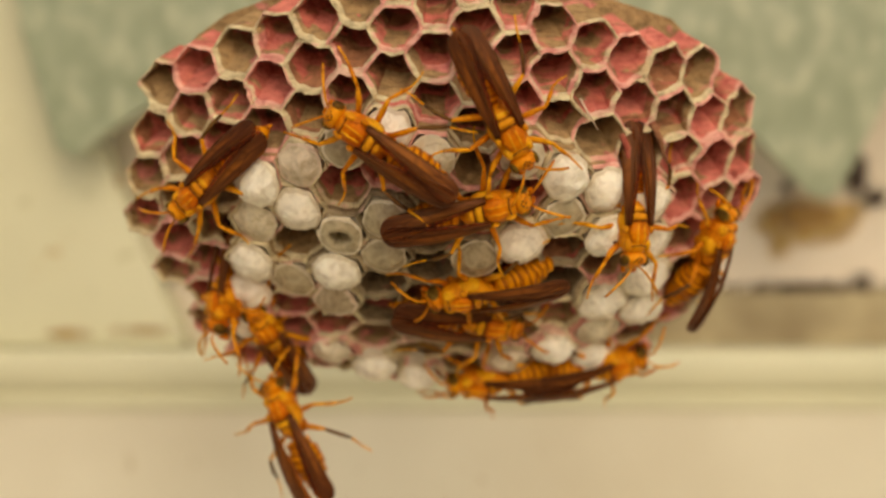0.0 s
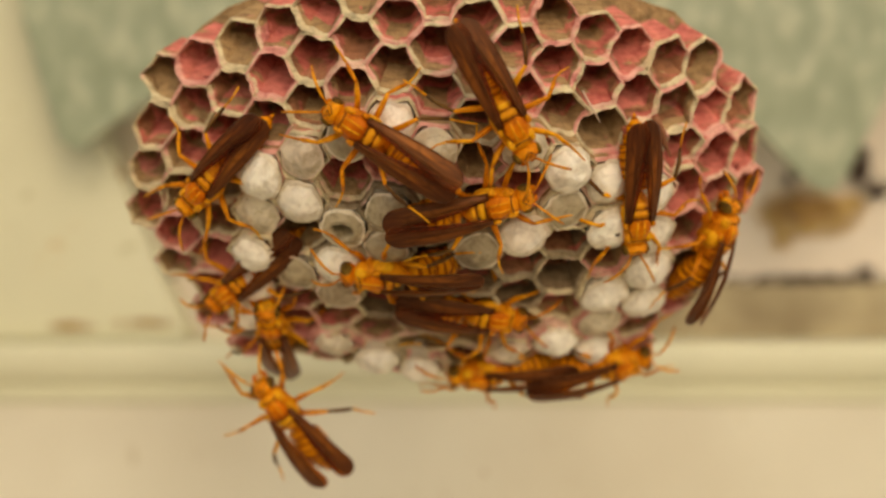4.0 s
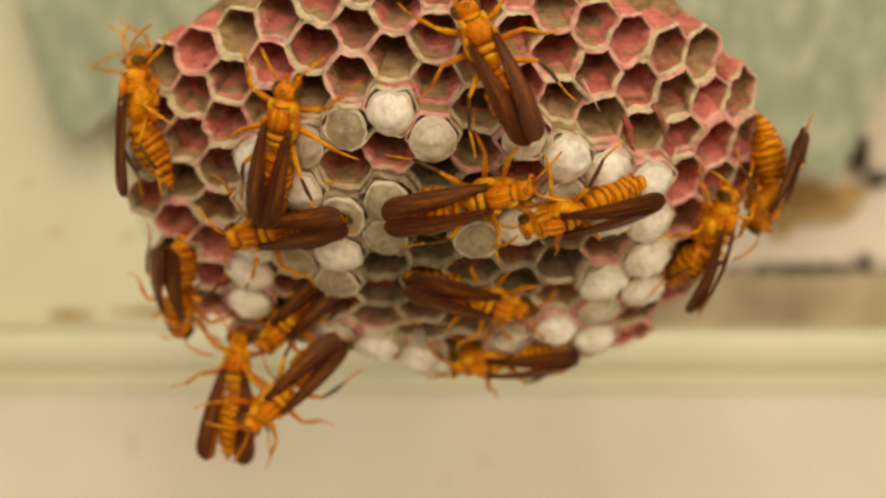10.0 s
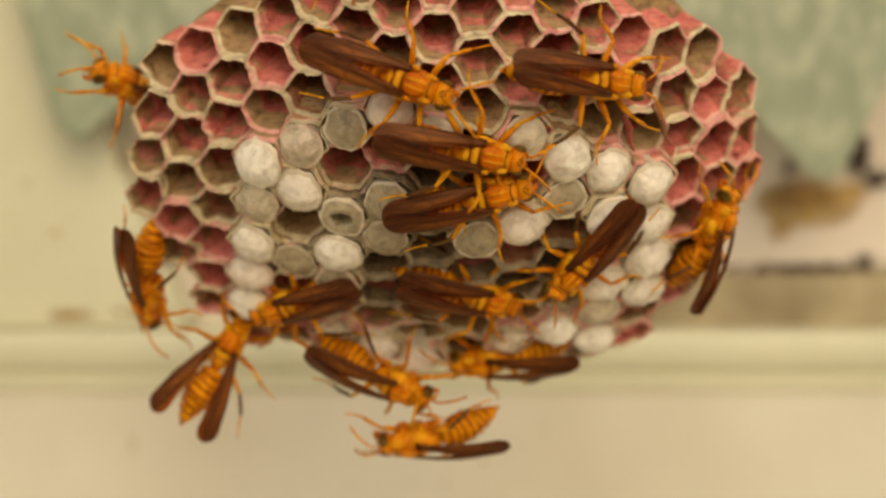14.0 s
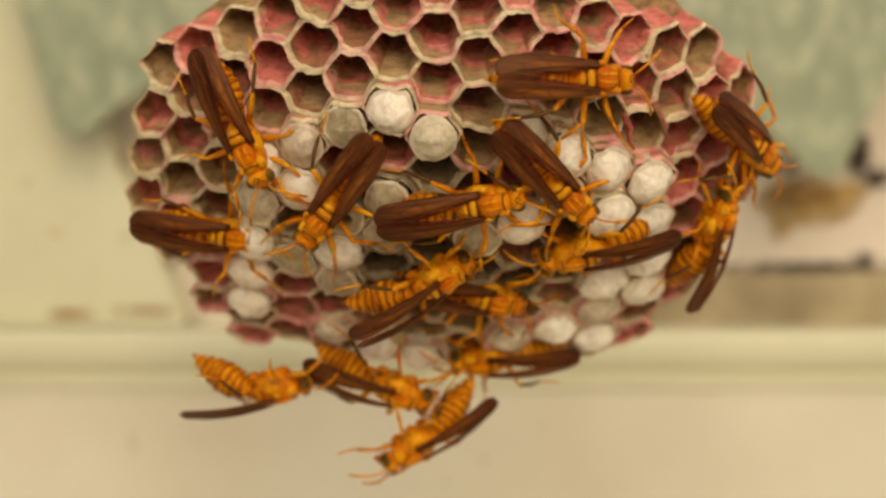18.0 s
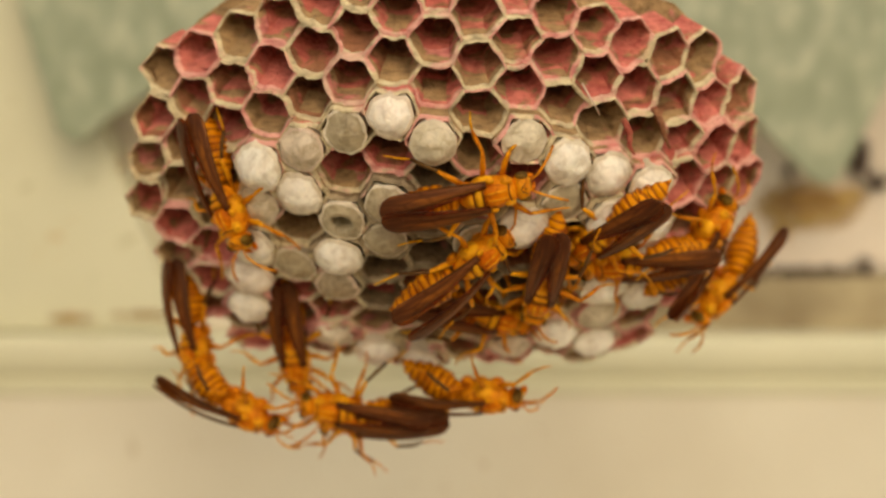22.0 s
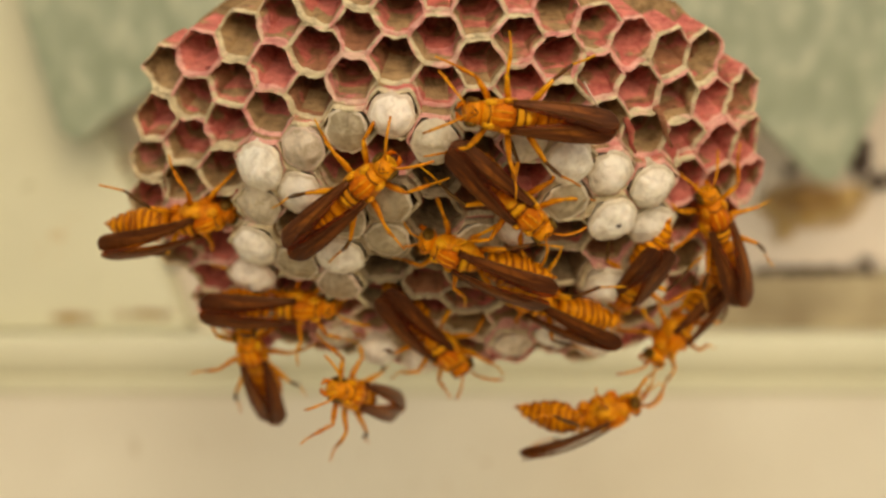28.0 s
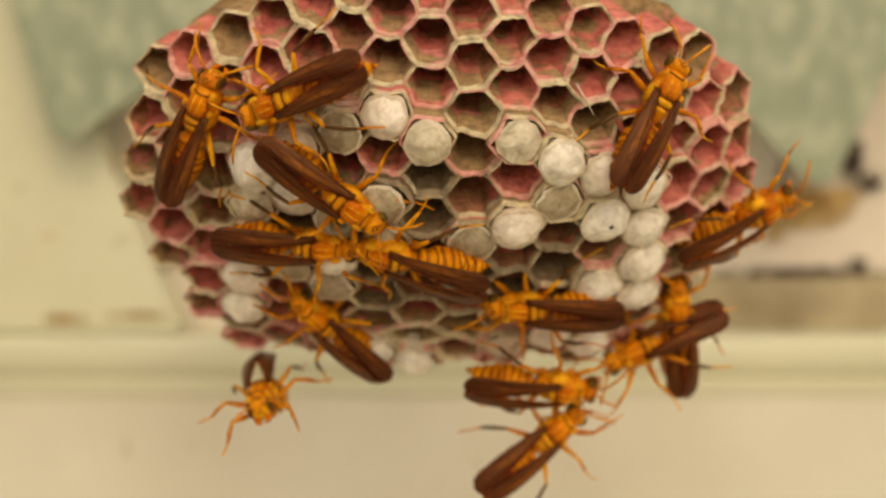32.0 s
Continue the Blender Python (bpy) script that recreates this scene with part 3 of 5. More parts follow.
def build_back():
    """The sheet that closes the comb behind, and the stalk to the plaster."""
    rings = []
    for f in (1.0, 0.8, 0.55, 0.3, 0.1):
        row = []
        for x, z in EDGE:
            a, b = x * f, 11 + (z - 11) * f
            p = face(a, b) - axis(a, b) * (8 + 7 * (1 - f))
            p.y = min(p.y, 50)
            row.append(p)
        rings.append(row)
    part("back_sheet", ring_loft(rings, close_start=False), PULP, nest, "grey paper back of the comb")
    part("stalk", tube([(0, 12, 13), (0.4, 30, 15), (0, 80, 17), (0, 145, 17)], [6, 3, 2.4, 5], 12), DARKLEG, nest, "dark fibrous stalk")


build_back()


def paper_spur(points, thick, mat, label):
    """A torn strip of paper standing off the lips of the cells."""
    path = [face(x, z) + axis(x, z) * up for x, z, up in points]
    part("paper_spur", tube(path, [thick, thick * 0.9, thick * 0.6, thick * 0.3], 7, 0.5), mat, nest, label)


paper_spur([(16.2, 20.3, 0.3), (16.7, 19.4, 1.0), (17.3, 18.4, 1.4), (17.9, 17.3, 1.6)], 0.22, SILK_RIM, "pale torn thread of paper")
paper_spur([(24.6, 17.5, 0.4), (25.3, 16.0, 1.0), (25.6, 14.4, 1.1), (26.4, 12.8, 0.7)], 0.55, FLOOR, "grey-brown torn strip of paper")
paper_spur([(21.0, 16.2, 0.4), (21.6, 14.8, 0.9), (21.5, 13.4, 1.1), (22.2, 12.2, 0.8)], 0.5, FLOOR, "grey-brown torn strip of paper")


# ---- wasps ----
SIZE = 0.96            # of a full-grown wasp drawn 21 mm long


def build_wasp(label):
    """A paper wasp, nose towards +y and back towards +z."""
    w = tagged(new("paper_wasp"), label, "wasp", "wasps on the nest")
    head = part("head", ball((0, 5.0, -0.15), (1.85, 1.15, 1.75), 16, 10), AMBER, w)
    for s in (-1, 1):
        part("eye", ball((s * 1.40, 5.2, 0.0), (0.48, 0.84, 1.2), 12, 8), EYE, head, "dark compound eye")
        part("mandible", tube([(s * 0.9, 5.8, -1.2), (s * 0.75, 6.5, -1.6), (s * 0.2, 6.7, -1.8)], [0.42, 0.34, 0.12], 7), RUST, head)
    for x, y in ((-0.32, 5.1), (0.32, 5.1), (0, 5.45)):
        part("ocellus", ball((x, y, 1.55 if y < 5.3 else 1.5), (0.17, 0.17, 0.14), 7, 5), SEAM, head, "dark simple eye")
    part("brow_seam", tube([(-0.75, 5.6, 1.25), (0, 4.8, 1.72), (0.75, 5.6, 1.25)], [0.07, 0.09, 0.07], 6), SEAM, head)
    for s in (-1, 1):
        part("antenna_socket", ball((s * 0.5, 5.9, 0.3), (0.34, 0.25, 0.34), 8, 6), YELLOW, head)
    part("face", ball((0, 5.8, -0.55), (1.15, 0.5, 1.0), 12, 8), YELLOW, head, "yellow face plate")
    part("thorax", spindle([(4.35, 0.5, 0.5, 0.0), (4.1, 1.4, 1.3, 0.0), (3.3, 1.85, 1.9, -0.15), (2.0, 2.05, 2.35, -0.4), (0.4, 2.0, 2.5, -0.55), (-1.0, 1.8, 2.2, -0.45),
                            (-2.0, 1.45, 1.5, -0.15), (-2.7, 0.9, 0.9, -0.25), (-3.0, 0.4, 0.4, -0.3)], 18), AMBER, w)
    part("mesonotum", spindle([(3.2, 0.5, 0.3, 1.42), (2.8, 1.15, 0.42, 1.5), (1.8, 1.5, 0.5, 1.6), (0.7, 1.35, 0.5, 1.62), (0.2, 0.7, 0.4, 1.6)], 12), RUST, w, "rust-red shield on the thorax")
    for s in (-1, 1):
        part("thorax_stripe", tube([(s * 0.45, 3.0, 1.83), (s * 0.5, 1.9, 2.1), (s * 0.42, 0.6, 2.08)], [0.1, 0.13, 0.1], 6), YELLOW, w)
    part("scutellum", ball((0, -0.45, 1.5), (1.3, 0.6, 0.55), 12, 8), YELLOW, w)
    part("postscutellum", ball((0, -1.45, 1.2), (1.05, 0.45, 0.5), 12, 8), YELLOW, w)
    part("neck_seam", tube([(-1.5, 3.62, 0.95), (-0.9, 3.42, 1.62), (0, 3.3, 1.86), (0.9, 3.42, 1.62), (1.5, 3.62, 0.95)], [0.08, 0.11, 0.11, 0.11, 0.08], 6), SEAM, w)
    part("thorax_seam", tube([(-1.5, 0.3, 1.3), (-0.8, 0.12, 1.95), (0, 0.1, 2.12), (0.8, 0.12, 1.95), (1.5, 0.3, 1.3)], [0.08, 0.11, 0.11, 0.11, 0.08], 6), SEAM, w)
    part("thorax_seam", tube([(-1.3, -0.95, 1.2), (-0.7, -1.05, 1.6), (0, -1.05, 1.74), (0.7, -1.05, 1.6), (1.3, -0.95, 1.2)], [0.07, 0.1, 0.1, 0.1, 0.07], 6), SEAM, w)
    for s in (-1, 1):
        part("pronotum", ball((s * 1.35, 3.2, 0.85), (0.55, 0.85, 0.75), 10, 7), YELLOW, w)
        part("tegula", ball((s * 1.85, 1.2, 1.25), (0.42, 0.6, 0.42), 8, 6), YELLOW, w)
        part("thorax_side", ball((s * 1.6, 0.4, -0.4), (0.7, 1.6, 1.4), 10, 8), YELLOW, w)
    part("waist", tube([(0, -2.4, -0.3), (0, -2.9, -0.25), (0, -3.4, -0.2)], [0.6, 0.55, 0.75], 10), AMBER, w)
    gaster = [(-4.0, 0.5, 0.5, -0.2), (-4.4, 1.0, 0.95, -0.22)]
    plates = [(-5.1, 1.8), (-6.7, 2.38), (-8.2, 2.42), (-9.6, 2.12), (-10.9, 1.66), (-12.0, 1.15)]
    for y, r in plates:
        gaster += [(y + 0.5, r * 0.985, r * 0.955, -0.26), (y - 0.4, r, r * 0.97, -0.28), (y - 0.66, r * 0.965, r * 0.935, -0.28)]
    gaster += [(-13.2, 0.6, 0.56, -0.42), (-14.3, 0.06, 0.06, -0.6)]
    tail = part("abdomen", spindle([(y + 4.0, a, b, z + 0.2) for y, a, b, z in gaster], 16), GASTER, w, "amber abdomen with dark wavy bands")
    tail.location = Vector((0, -2.85, -0.2)) * MM
    for k, (y, r) in enumerate(plates[:5]):
        rings = []
        for dy, f in ((-0.34, 0.985), (-0.38, 1.008), (-0.48, 1.008), (-0.54, 0.985)):
            ring = []
            for q in range(32):
                a = 2 * math.pi * q / 32
                wave = (0.16 * math.cos(6 * a) + 0.08 * math.cos(11 * a + k)) * (1 if dy > -0.4 else 0.35)
                ring.append(Vector((math.cos(a) * r * f, y + 4.0 + dy + wave, -0.08 + math.sin(a) * r * 0.965 * f)))
            rings.append(ring)
        part("band", ring_loft(rings, False, False), BAND, tail, "thin dark wavy band")
    for s in (-1, 1):
        path = [(s * 0.5, 5.95, 0.3), (s * 0.9, 6.5, 0.8), (s * 1.3, 7.1, 1.1), (s * 2.1, 8.2, 0.9), (s * 3.0, 9.4, 0.2), (s * 3.7, 10.3, -0.7)]
        a = part("antenna", tube([Vector(p) - Vector(path[0]) for p in path], [0.13, 0.13, 0.16, 0.18, 0.19, 0.15], 7), LEG, w)
        a.location = Vector(path[0]) * MM
    for s in (-1, 1):
        rows = []
        for k in range(22):
            q = k / 17 if k < 14 else 0.7647 + 0.2353 * math.sin((k - 13) / 8 * math.pi / 2)
            ease = math.sin(min(1.0, q * 1.25) * math.pi / 2)
            outer = 0.30 + 0.72 * ease - 0.20 * q ** 3
            inner = -0.45 - 2.15 * q ** 1.15 + 0.12 * s * q
            core, wide = (outer + inner) / 2, (outer - inner) / 2
            if q > 0.84:
                wide *= math.sqrt(max(0.01, 1 - ((q - 0.84) / 0.16) ** 2))
            height = 0.55 * math.sin(q * 3.1) - 0.75 * q * q + 0.2 * s * q
            top, low = [], []
            for c in range(9):
                e = -1 + c / 4
                pleat = 0.045 * (1 if c % 2 else -1) * min(1.0, q * 3) * (abs(e) < 0.95)
                v = Vector((core + e * wide, -13.6 * q, height - e * wide * 0.24 - 0.2 * e * e + pleat))
                top.append(Vector((s * v.x, v.y, v.z + 0.04)))
                low.append(Vector((s * v.x, v.y, v.z - 0.04)))
            rows.append(top + low[::-1])
        bm = ring_loft(rows)
        for q, f in enumerate(bm.faces):
            k = q % 18
            f.material_index = 1 if q < 18 * 21 and (k < 2 or 14 < k < 17) else 0
        wing = part("wing", bm, WING, w, "folded smoky brown wing", mats=(WING_THIN,))
        wing.location = Vector((s * 1.6, 0.7, 1.75)) * MM
        edge = [rows[k][8] * 0.995 for k in range(0, 14, 2)]
        part("wing_vein", tube(edge, [0.16, 0.17, 0.16, 0.15, 0.13, 0.1, 0.07], 6), VEIN, wing, "thick brown vein along the wing's edge")
        inner = [rows[k][3] + Vector((0, 0, 0.05)) for k in range(0, 15, 2)]
        part("wing_vein", tube(inner, [0.1, 0.1, 0.1, 0.09, 0.08, 0.07, 0.06, 0.05], 5), VEIN, wing, "thin vein")
    legs = {"front": (2.6, [(0, 0, 0), (2.0, 1.3, 0.3), (3.2, 2.3, 0.8)], [(3.2, 2.3, 0.8), (4.2, 4.6, -0.6), (4.6, 5.4, -1.2)], [(4.6, 5.4, -1.2), (5.2, 7.0, -1.7), (5.7, 8.6, -1.8)]),
            "middle": (0.3, [(0, 0, 0), (2.2, 0.2, 0.6), (4.2, 0.3, 1.5)], [(4.2, 0.3, 1.5), (6.2, -0.6, 0.2), (7.4, -1.1, -1.0)], [(7.4, -1.1, -1.0), (8.8, -1.3, -1.5), (10.4, -1.2, -1.7)]),
            "hind": (-1.6, [(0, 0, 0), (1.8, -1.6, 1.0), (3.6, -3.0, 2.0)], [(3.6, -3.0, 2.0), (4.8, -5.4, 0.6), (5.4, -7.0, -0.8)], [(5.4, -7.0, -0.8), (5.9, -9.2, -1.4), (6.6, -11.2, -1.7)])}
    for kind, (y, femur, tibia, tarsus) in legs.items():
        for s in (-1, 1):
            flip = lambda pts: [(s * a, b, c) for a, b, c in pts]
            knee = Vector(femur[-1])
            fold = lambda pts: [knee + (Vector(p) - knee) * 0.78 for p in pts]
            part("coxa", ball((s * 0.8, y - 0.2, -2.2), (0.75, 1.05, 0.8), 10, 7), AMBER, w)
            leg = part("leg", tube(flip(femur), [0.36, 0.42, 0.24], 8), LEG, w)
            leg.location = Vector((s * 1.1, y, -1.25)) * MM
            part("tibia", tube(flip(fold(tibia)), [0.22, 0.3, 0.2], 7), DARKLEG if kind == "hind" else LEG, leg, "dark brown lower leg" if kind == "hind" else "")
            part("tarsus", tube(flip(fold(tarsus)), [0.17, 0.14, 0.11], 6), YELLOW, leg)
    for o in w.children_recursive:
        o.data.transform(Matrix.Scale(SIZE, 4))
        o.location *= SIZE
    return w


def on(x, z, heading, lean=0, roll=None, lift=5.0, y=None):
    """A wasp's pose. x, z: its thorax on the front plane, mm; heading: 0 to +x, 90 up; lean: nose towards its back; roll: its back
    turned from the open towards its own left; lift: height over the comb; y: a depth of its own where it hangs clear of the comb."""
    h = Vector((math.cos(radians(heading)), 0, math.sin(radians(heading))))
    far = max(1.0, math.hypot(x / 36, (z - 10) / 25))
    ex, ez = x / far, 10 + (z - 10) / far
    n = outward(ex, ez)
    if y is None:
        y = min(31.0, sag(x, z)) + n.y * lift
    p = behind(x, z, y)
    k = max(-0.5, min(0.5, h.dot(n) / -n.y)) if abs(n.y) > 0.1 and roll is None else 0
    f = (h + Vector((0, k, 0))).normalized()
    n = Vector((0, -1, 0)) if roll is not None else (n + Vector((0, -1.1, 0))).normalized()
    n = (n - f * n.dot(f)).normalized()
    m = Matrix((f.cross(n), f, n)).transposed().to_4x4()
    m = m @ pose(0, 0, 0, lean, 0, 0) @ pose(0, 0, 0, 0, -(roll or 0), 0)
    m.translation = p * MM
    return m


LOOKS = ["amber paper wasp with smoky brown wings circling the comb's edge",
         "amber and rust paper wasp crossing white capped cells",
         "orange paper wasp with dark folded wings among open cells",
         "large amber paper wasp resting across the middle of the comb",
         "amber paper wasp with folded wings beside white capped cells",
         "orange paper wasp clinging sideways to the comb's rim",
         "amber paper wasp dangling from the comb's lower rim",
         "amber paper wasp walking over grey capped and open cells",
         "rusty paper wasp half hidden among others low on the comb",
         "amber paper wasp lying sideways along the comb's lower edge",
         "orange paper wasp with brown wings roaming the comb's rim",
         "amber paper wasp hanging by its legs under the comb",
         "amber paper wasp with slightly parted wings below the comb",
         "rust and amber paper wasp roaming over open pink cells",
         "amber paper wasp hanging sideways beneath the comb",
         "amber paper wasp with dark wings creeping round from behind the comb"]
wasps = [build_wasp(LOOKS[0])]
for look_of in LOOKS[1:]:
    wasps.append(tagged(copy_thing(wasps[0], Matrix()), look_of))


def limbs(bug, kind):
    return [o for o in bug.children if o.name.split(".")[0] == kind]


def gait(bug, rows, spread=-0.6):
    """Key the legs, wings and feelers of a wasp along its rows (seconds, pose and, where they open, the wings' angle), and hand the rows on."""
    ajar = [r[2] if len(r) > 2 else spread for r in rows]
    rows = [r[:2] for r in rows]
    rnd = random.Random(wasps.index(bug) * 7 + 3)
    legs, wings, feelers = limbs(bug, "leg"), limbs(bug, "wing"), limbs(bug, "antenna")
    still = {o: (o.location / MM, rnd.uniform(-12, 12), rnd.uniform(-9, 9), rnd.uniform(-7, 7)) for o in legs + wings + feelers}
    ticks = []
    for (t0, m0), (t1, m1) in zip(rows, rows[1:]):
        gone = (m1.translation - m0.translation).length / MM
        steps = max(1, min(round((t1 - t0) / 0.125), 2 * round(gone / 3.5)))
        ticks += [(t0 + (t1 - t0) * q / steps, min(1.0, gone / 4.0)) for q in range(steps)]
    ticks.append((rows[-1][0], 0.0))
    for k, leg in enumerate(legs):
        p, a, b, c = still[leg]
        walk(leg, [(t, Matrix.Translation(p * MM) @ pose(0, 0, 0, b * 0.5, c, a + 15 * go * (1 if (q + k) % 2 else -1)))
                   for q, (t, go) in enumerate(ticks)])
    for k, wing in enumerate(wings):
        p, a, b, c = still[wing]
        side = 1 if p.x > 0 else -1
        walk(wing, [(t, Matrix.Translation(p * MM) @ pose(0, 0, 0, 1.5 * math.sin(t * 2.1 + k) - 2, 0, side * (np.interp(t, [r[0] for r in rows], ajar) + 1.5 * math.sin(t * 0.9 + a))))
                    for t in [0.5 * q for q in range(65)]])
    for tail in limbs(bug, "abdomen"):
        p = tail.location.copy()
        walk(tail, [(t, Matrix.Translation(p) @ pose(0, 0, 0, 3 + 52 * (1 - max(0.0, -m.col[2].y)), 0, 0)) for t, m in rows])
    for k, feeler in enumerate(feelers):
        p, a, b, c = still[feeler]
        walk(feeler, [(t, Matrix.Translation(p * MM) @ pose(0, 0, 0, 12 * math.sin(t * 5 + a + k), 0, a * 0.6 + 12 * math.sin(t * 3.7 + b + 2 * k)))
                      for t in [0.4 * q for q in range(81)]])
    return rows


def motions():
    bug = wasps[0]
    walk(bug, gait(bug, [
        (0, on(-28.4, 9.5, -141)), (1, on(-27.7, 9.3, -139)), (2, on(-27.8, 8.9, -137)), (3, on(-28.0, 9.5, -138)), (4, on(-27.9, 9.3, -137)),
        (4.5, on(-27.4, 8.8, -135)), (6.5, on(-28.3, 9.0, -140)), (7, on(-29.8, 13.7, -178)), (7.5, on(-32.3, 17.4, -208, roll=35)),
        (8, on(-32.4, 16.4, -225, roll=45)), (8.25, on(-34.6, 14.0, -183, roll=23)), (8.5, on(-37.4, 11.2, -150, lean=-30, roll=0)),
        (9, on(-40.3, 11.6, -175, lean=-48, roll=0)), (9.25, on(-40.6, 13.2, -214, lean=-40, roll=25)),
        (9.5, on(-40.3, 15.4, -258, lean=-25, roll=60)), (10, on(-36.4, 17.6, -271, roll=60)), (10.25, on(-31.7, 18.0, -303, roll=37)),
        (10.5, on(-26.5, 20.5, -334)), (11, on(-22.6, 24.9, -318)), (11.5, on(-24.1, 23.1, -336)), (12, on(-19.9, 24.4, -358)),
        (12.25, on(-20.8, 28.3, -318)), (12.5, on(-21.6, 32.2, -278)), (13, on(-17.0, 39.2, -297)), (13.3333, on(-14.8, 39.0, -342)),
        (13.6667, on(-12.7, 38.7, -388)), (14, on(-10.6, 38.5, -434)), (14.5, on(-10.8, 29.6, -448)), (16.5, on(-23.7, 15.8, -436)),
        (17, on(-24.8, 12.3, -438)), (17.5, on(-25.1, 11.5, -443)), (18, on(-23.7, 12.7, -426)), (18.5, on(-24.0, 12.8, -427)),
        (19, on(-25.8, 11.6, -449)), (19.5, on(-25.2, 10.9, -444)), (20, on(-23.6, 12.2, -426)), (20.5, on(-26.3, 10.9, -451)),
        (21, on(-30.6, 7.4, -500, lean=-40, roll=0)), (21.5, on(-29.8, 7.7, -474)), (22, on(-25.7, 5.6, -429, roll=-38)),
        (22.5, on(-21.5, 7.0, -392, roll=-24)), (23, on(-21.5, 7.2, -383, roll=-32)), (23.5, on(-21.4, 7.6, -382, roll=-28)),
        (24, on(-21.3, 7.5, -383, roll=-27)), (24.5, on(-21.1, 7.2, -384, roll=-26)), (25, on(-21.0, 7.2, -384, roll=-25)),
        (25.5, on(-19.7, 6.1, -390, roll=-20)), (26.5, on(-15.2, 6.6, -356, roll=-10)), (27.5, on(-10.6, 7.2, -322)), (28, on(-10.5, 7.3, -322)),
        (28.5, on(-10.8, 7.8, -312)), (29, on(-10.8, 7.5, -307)), (29.5, on(-10.7, 7.3, -308)), (30, on(-10.7, 7.8, -309)),
        (30.5, on(-12.9, 8.5, -359)), (31, on(-12.8, 4.8, -411)), (31.5, on(-14.1, 6.4, -417)), (31.8, on(-11.6, 6.3, -396)),
        (32, on(-11.3, 6.3, -396))]))
    bug = wasps[1]
    walk(bug, gait(bug, [
        (0, on(-8.7, 15.3, 146, roll=21)), (1, on(-8.5, 14.8, 146)), (2, on(-8.7, 15.0, 145)), (3, on(-8.9, 14.7, 148)), (4, on(-9.0, 15.0, 148)),
        (4.5, on(-8.4, 14.7, 149)), (5.16667, on(-6.3, 13.1, 89)), (5.83333, on(-4.2, 11.5, 30)), (6.5, on(-2.0, 9.9, -30)),
        (6.75, on(-6.0, 11.2, -86)), (7, on(-10.0, 12.4, -142)), (7.5, on(-12.2, 5.6, -109)), (8, on(-15.6, 5.2, -158, roll=25)),
        (8.5, on(-17.7, 5.7, -142)), (9, on(-14.5, 2.6, -94)), (9.25, on(-17.0, 4.6, -125, roll=15)), (9.5, on(-19.7, 4.6, -156, roll=31)),
        (10, on(-21.0, 2.2, -172)), (10.25, on(-22.9, 5.4, -216)), (10.5, on(-24.7, 8.5, -260)), (11, on(-17.1, 9.0, -296)),
        (11.5, on(-17.6, 12.3, -281)), (12, on(-20.4, 17.9, -272)), (12.5, on(-15.7, 18.5, -268)), (13, on(-13.3, 20.6, -322)),
        (13.5, on(-9.3, 21.2, -355)), (14, on(-4.8, 19.9, -380)), (14.5, on(-1.5, 20.9, -347, roll=-21)), (16.5, on(8.2, 20.6, -355)),
        (17, on(7.8, 23.5, -308, roll=-41)), (17.25, on(9.8, 21.1, -347, roll=-20)), (17.5, on(11.8, 18.8, -387)), (18, on(17.0, 20.0, -358)),
        (18.5, on(20.6, 19.5, -368)), (19, on(21.3, 19.0, -390)), (19.5, on(26.2, 19.3, -365)), (20, on(28.4, 12.2, -409)),
        (20.5, on(30.1, 11.6, -422)), (21, on(30.2, 9.6, -445, lean=-46, roll=10)), (21.5, on(30.6, 8.4, -453, lean=-35, roll=20)),
        (21.75, on(26.7, 4.4, -494, roll=30)), (22, on(21.3, -1.2, -534, roll=34)), (22.25, on(20.6, -3.6, -520, roll=25)),
        (22.5, on(20.6, -7.6, -505)), (22.65, on(20.2, -10.8, -500, y=30)), (22.8, on(21.0, -11.6, -540, y=40)), (23, on(23.4, -6.0, -580, y=42)),
        (23.5, on(26.6, 0.0, -625, y=40)), (23.75, on(29.4, 3.0, -650, roll=-35, y=34)), (24, on(28.7, 4.5, -668, roll=-67)),
        (24.5, on(29.6, 7.4, -626)), (25, on(27.6, 8.4, -615)), (25.5, on(29.1, 9.5, -623)), (27.5, on(32.7, 3.8, -602)), (28, on(32.0, 3.0, -608)),
        (28.5, on(32.1, 3.5, -613)), (29, on(31.7, 7.8, -620)), (29.5, on(29.0, 8.7, -589)), (30, on(32.3, 9.2, -633)), (30.5, on(33.6, 13.3, -624)),
        (31, on(36.0, 9.1, -678, roll=-44)), (31.5, on(36.1, 3.9, -713)), (31.8, on(37.2, 4.7, -692, roll=-44)),
        (32, on(37.5, 4.7, -692, roll=-44))]))
    bug = wasps[2]
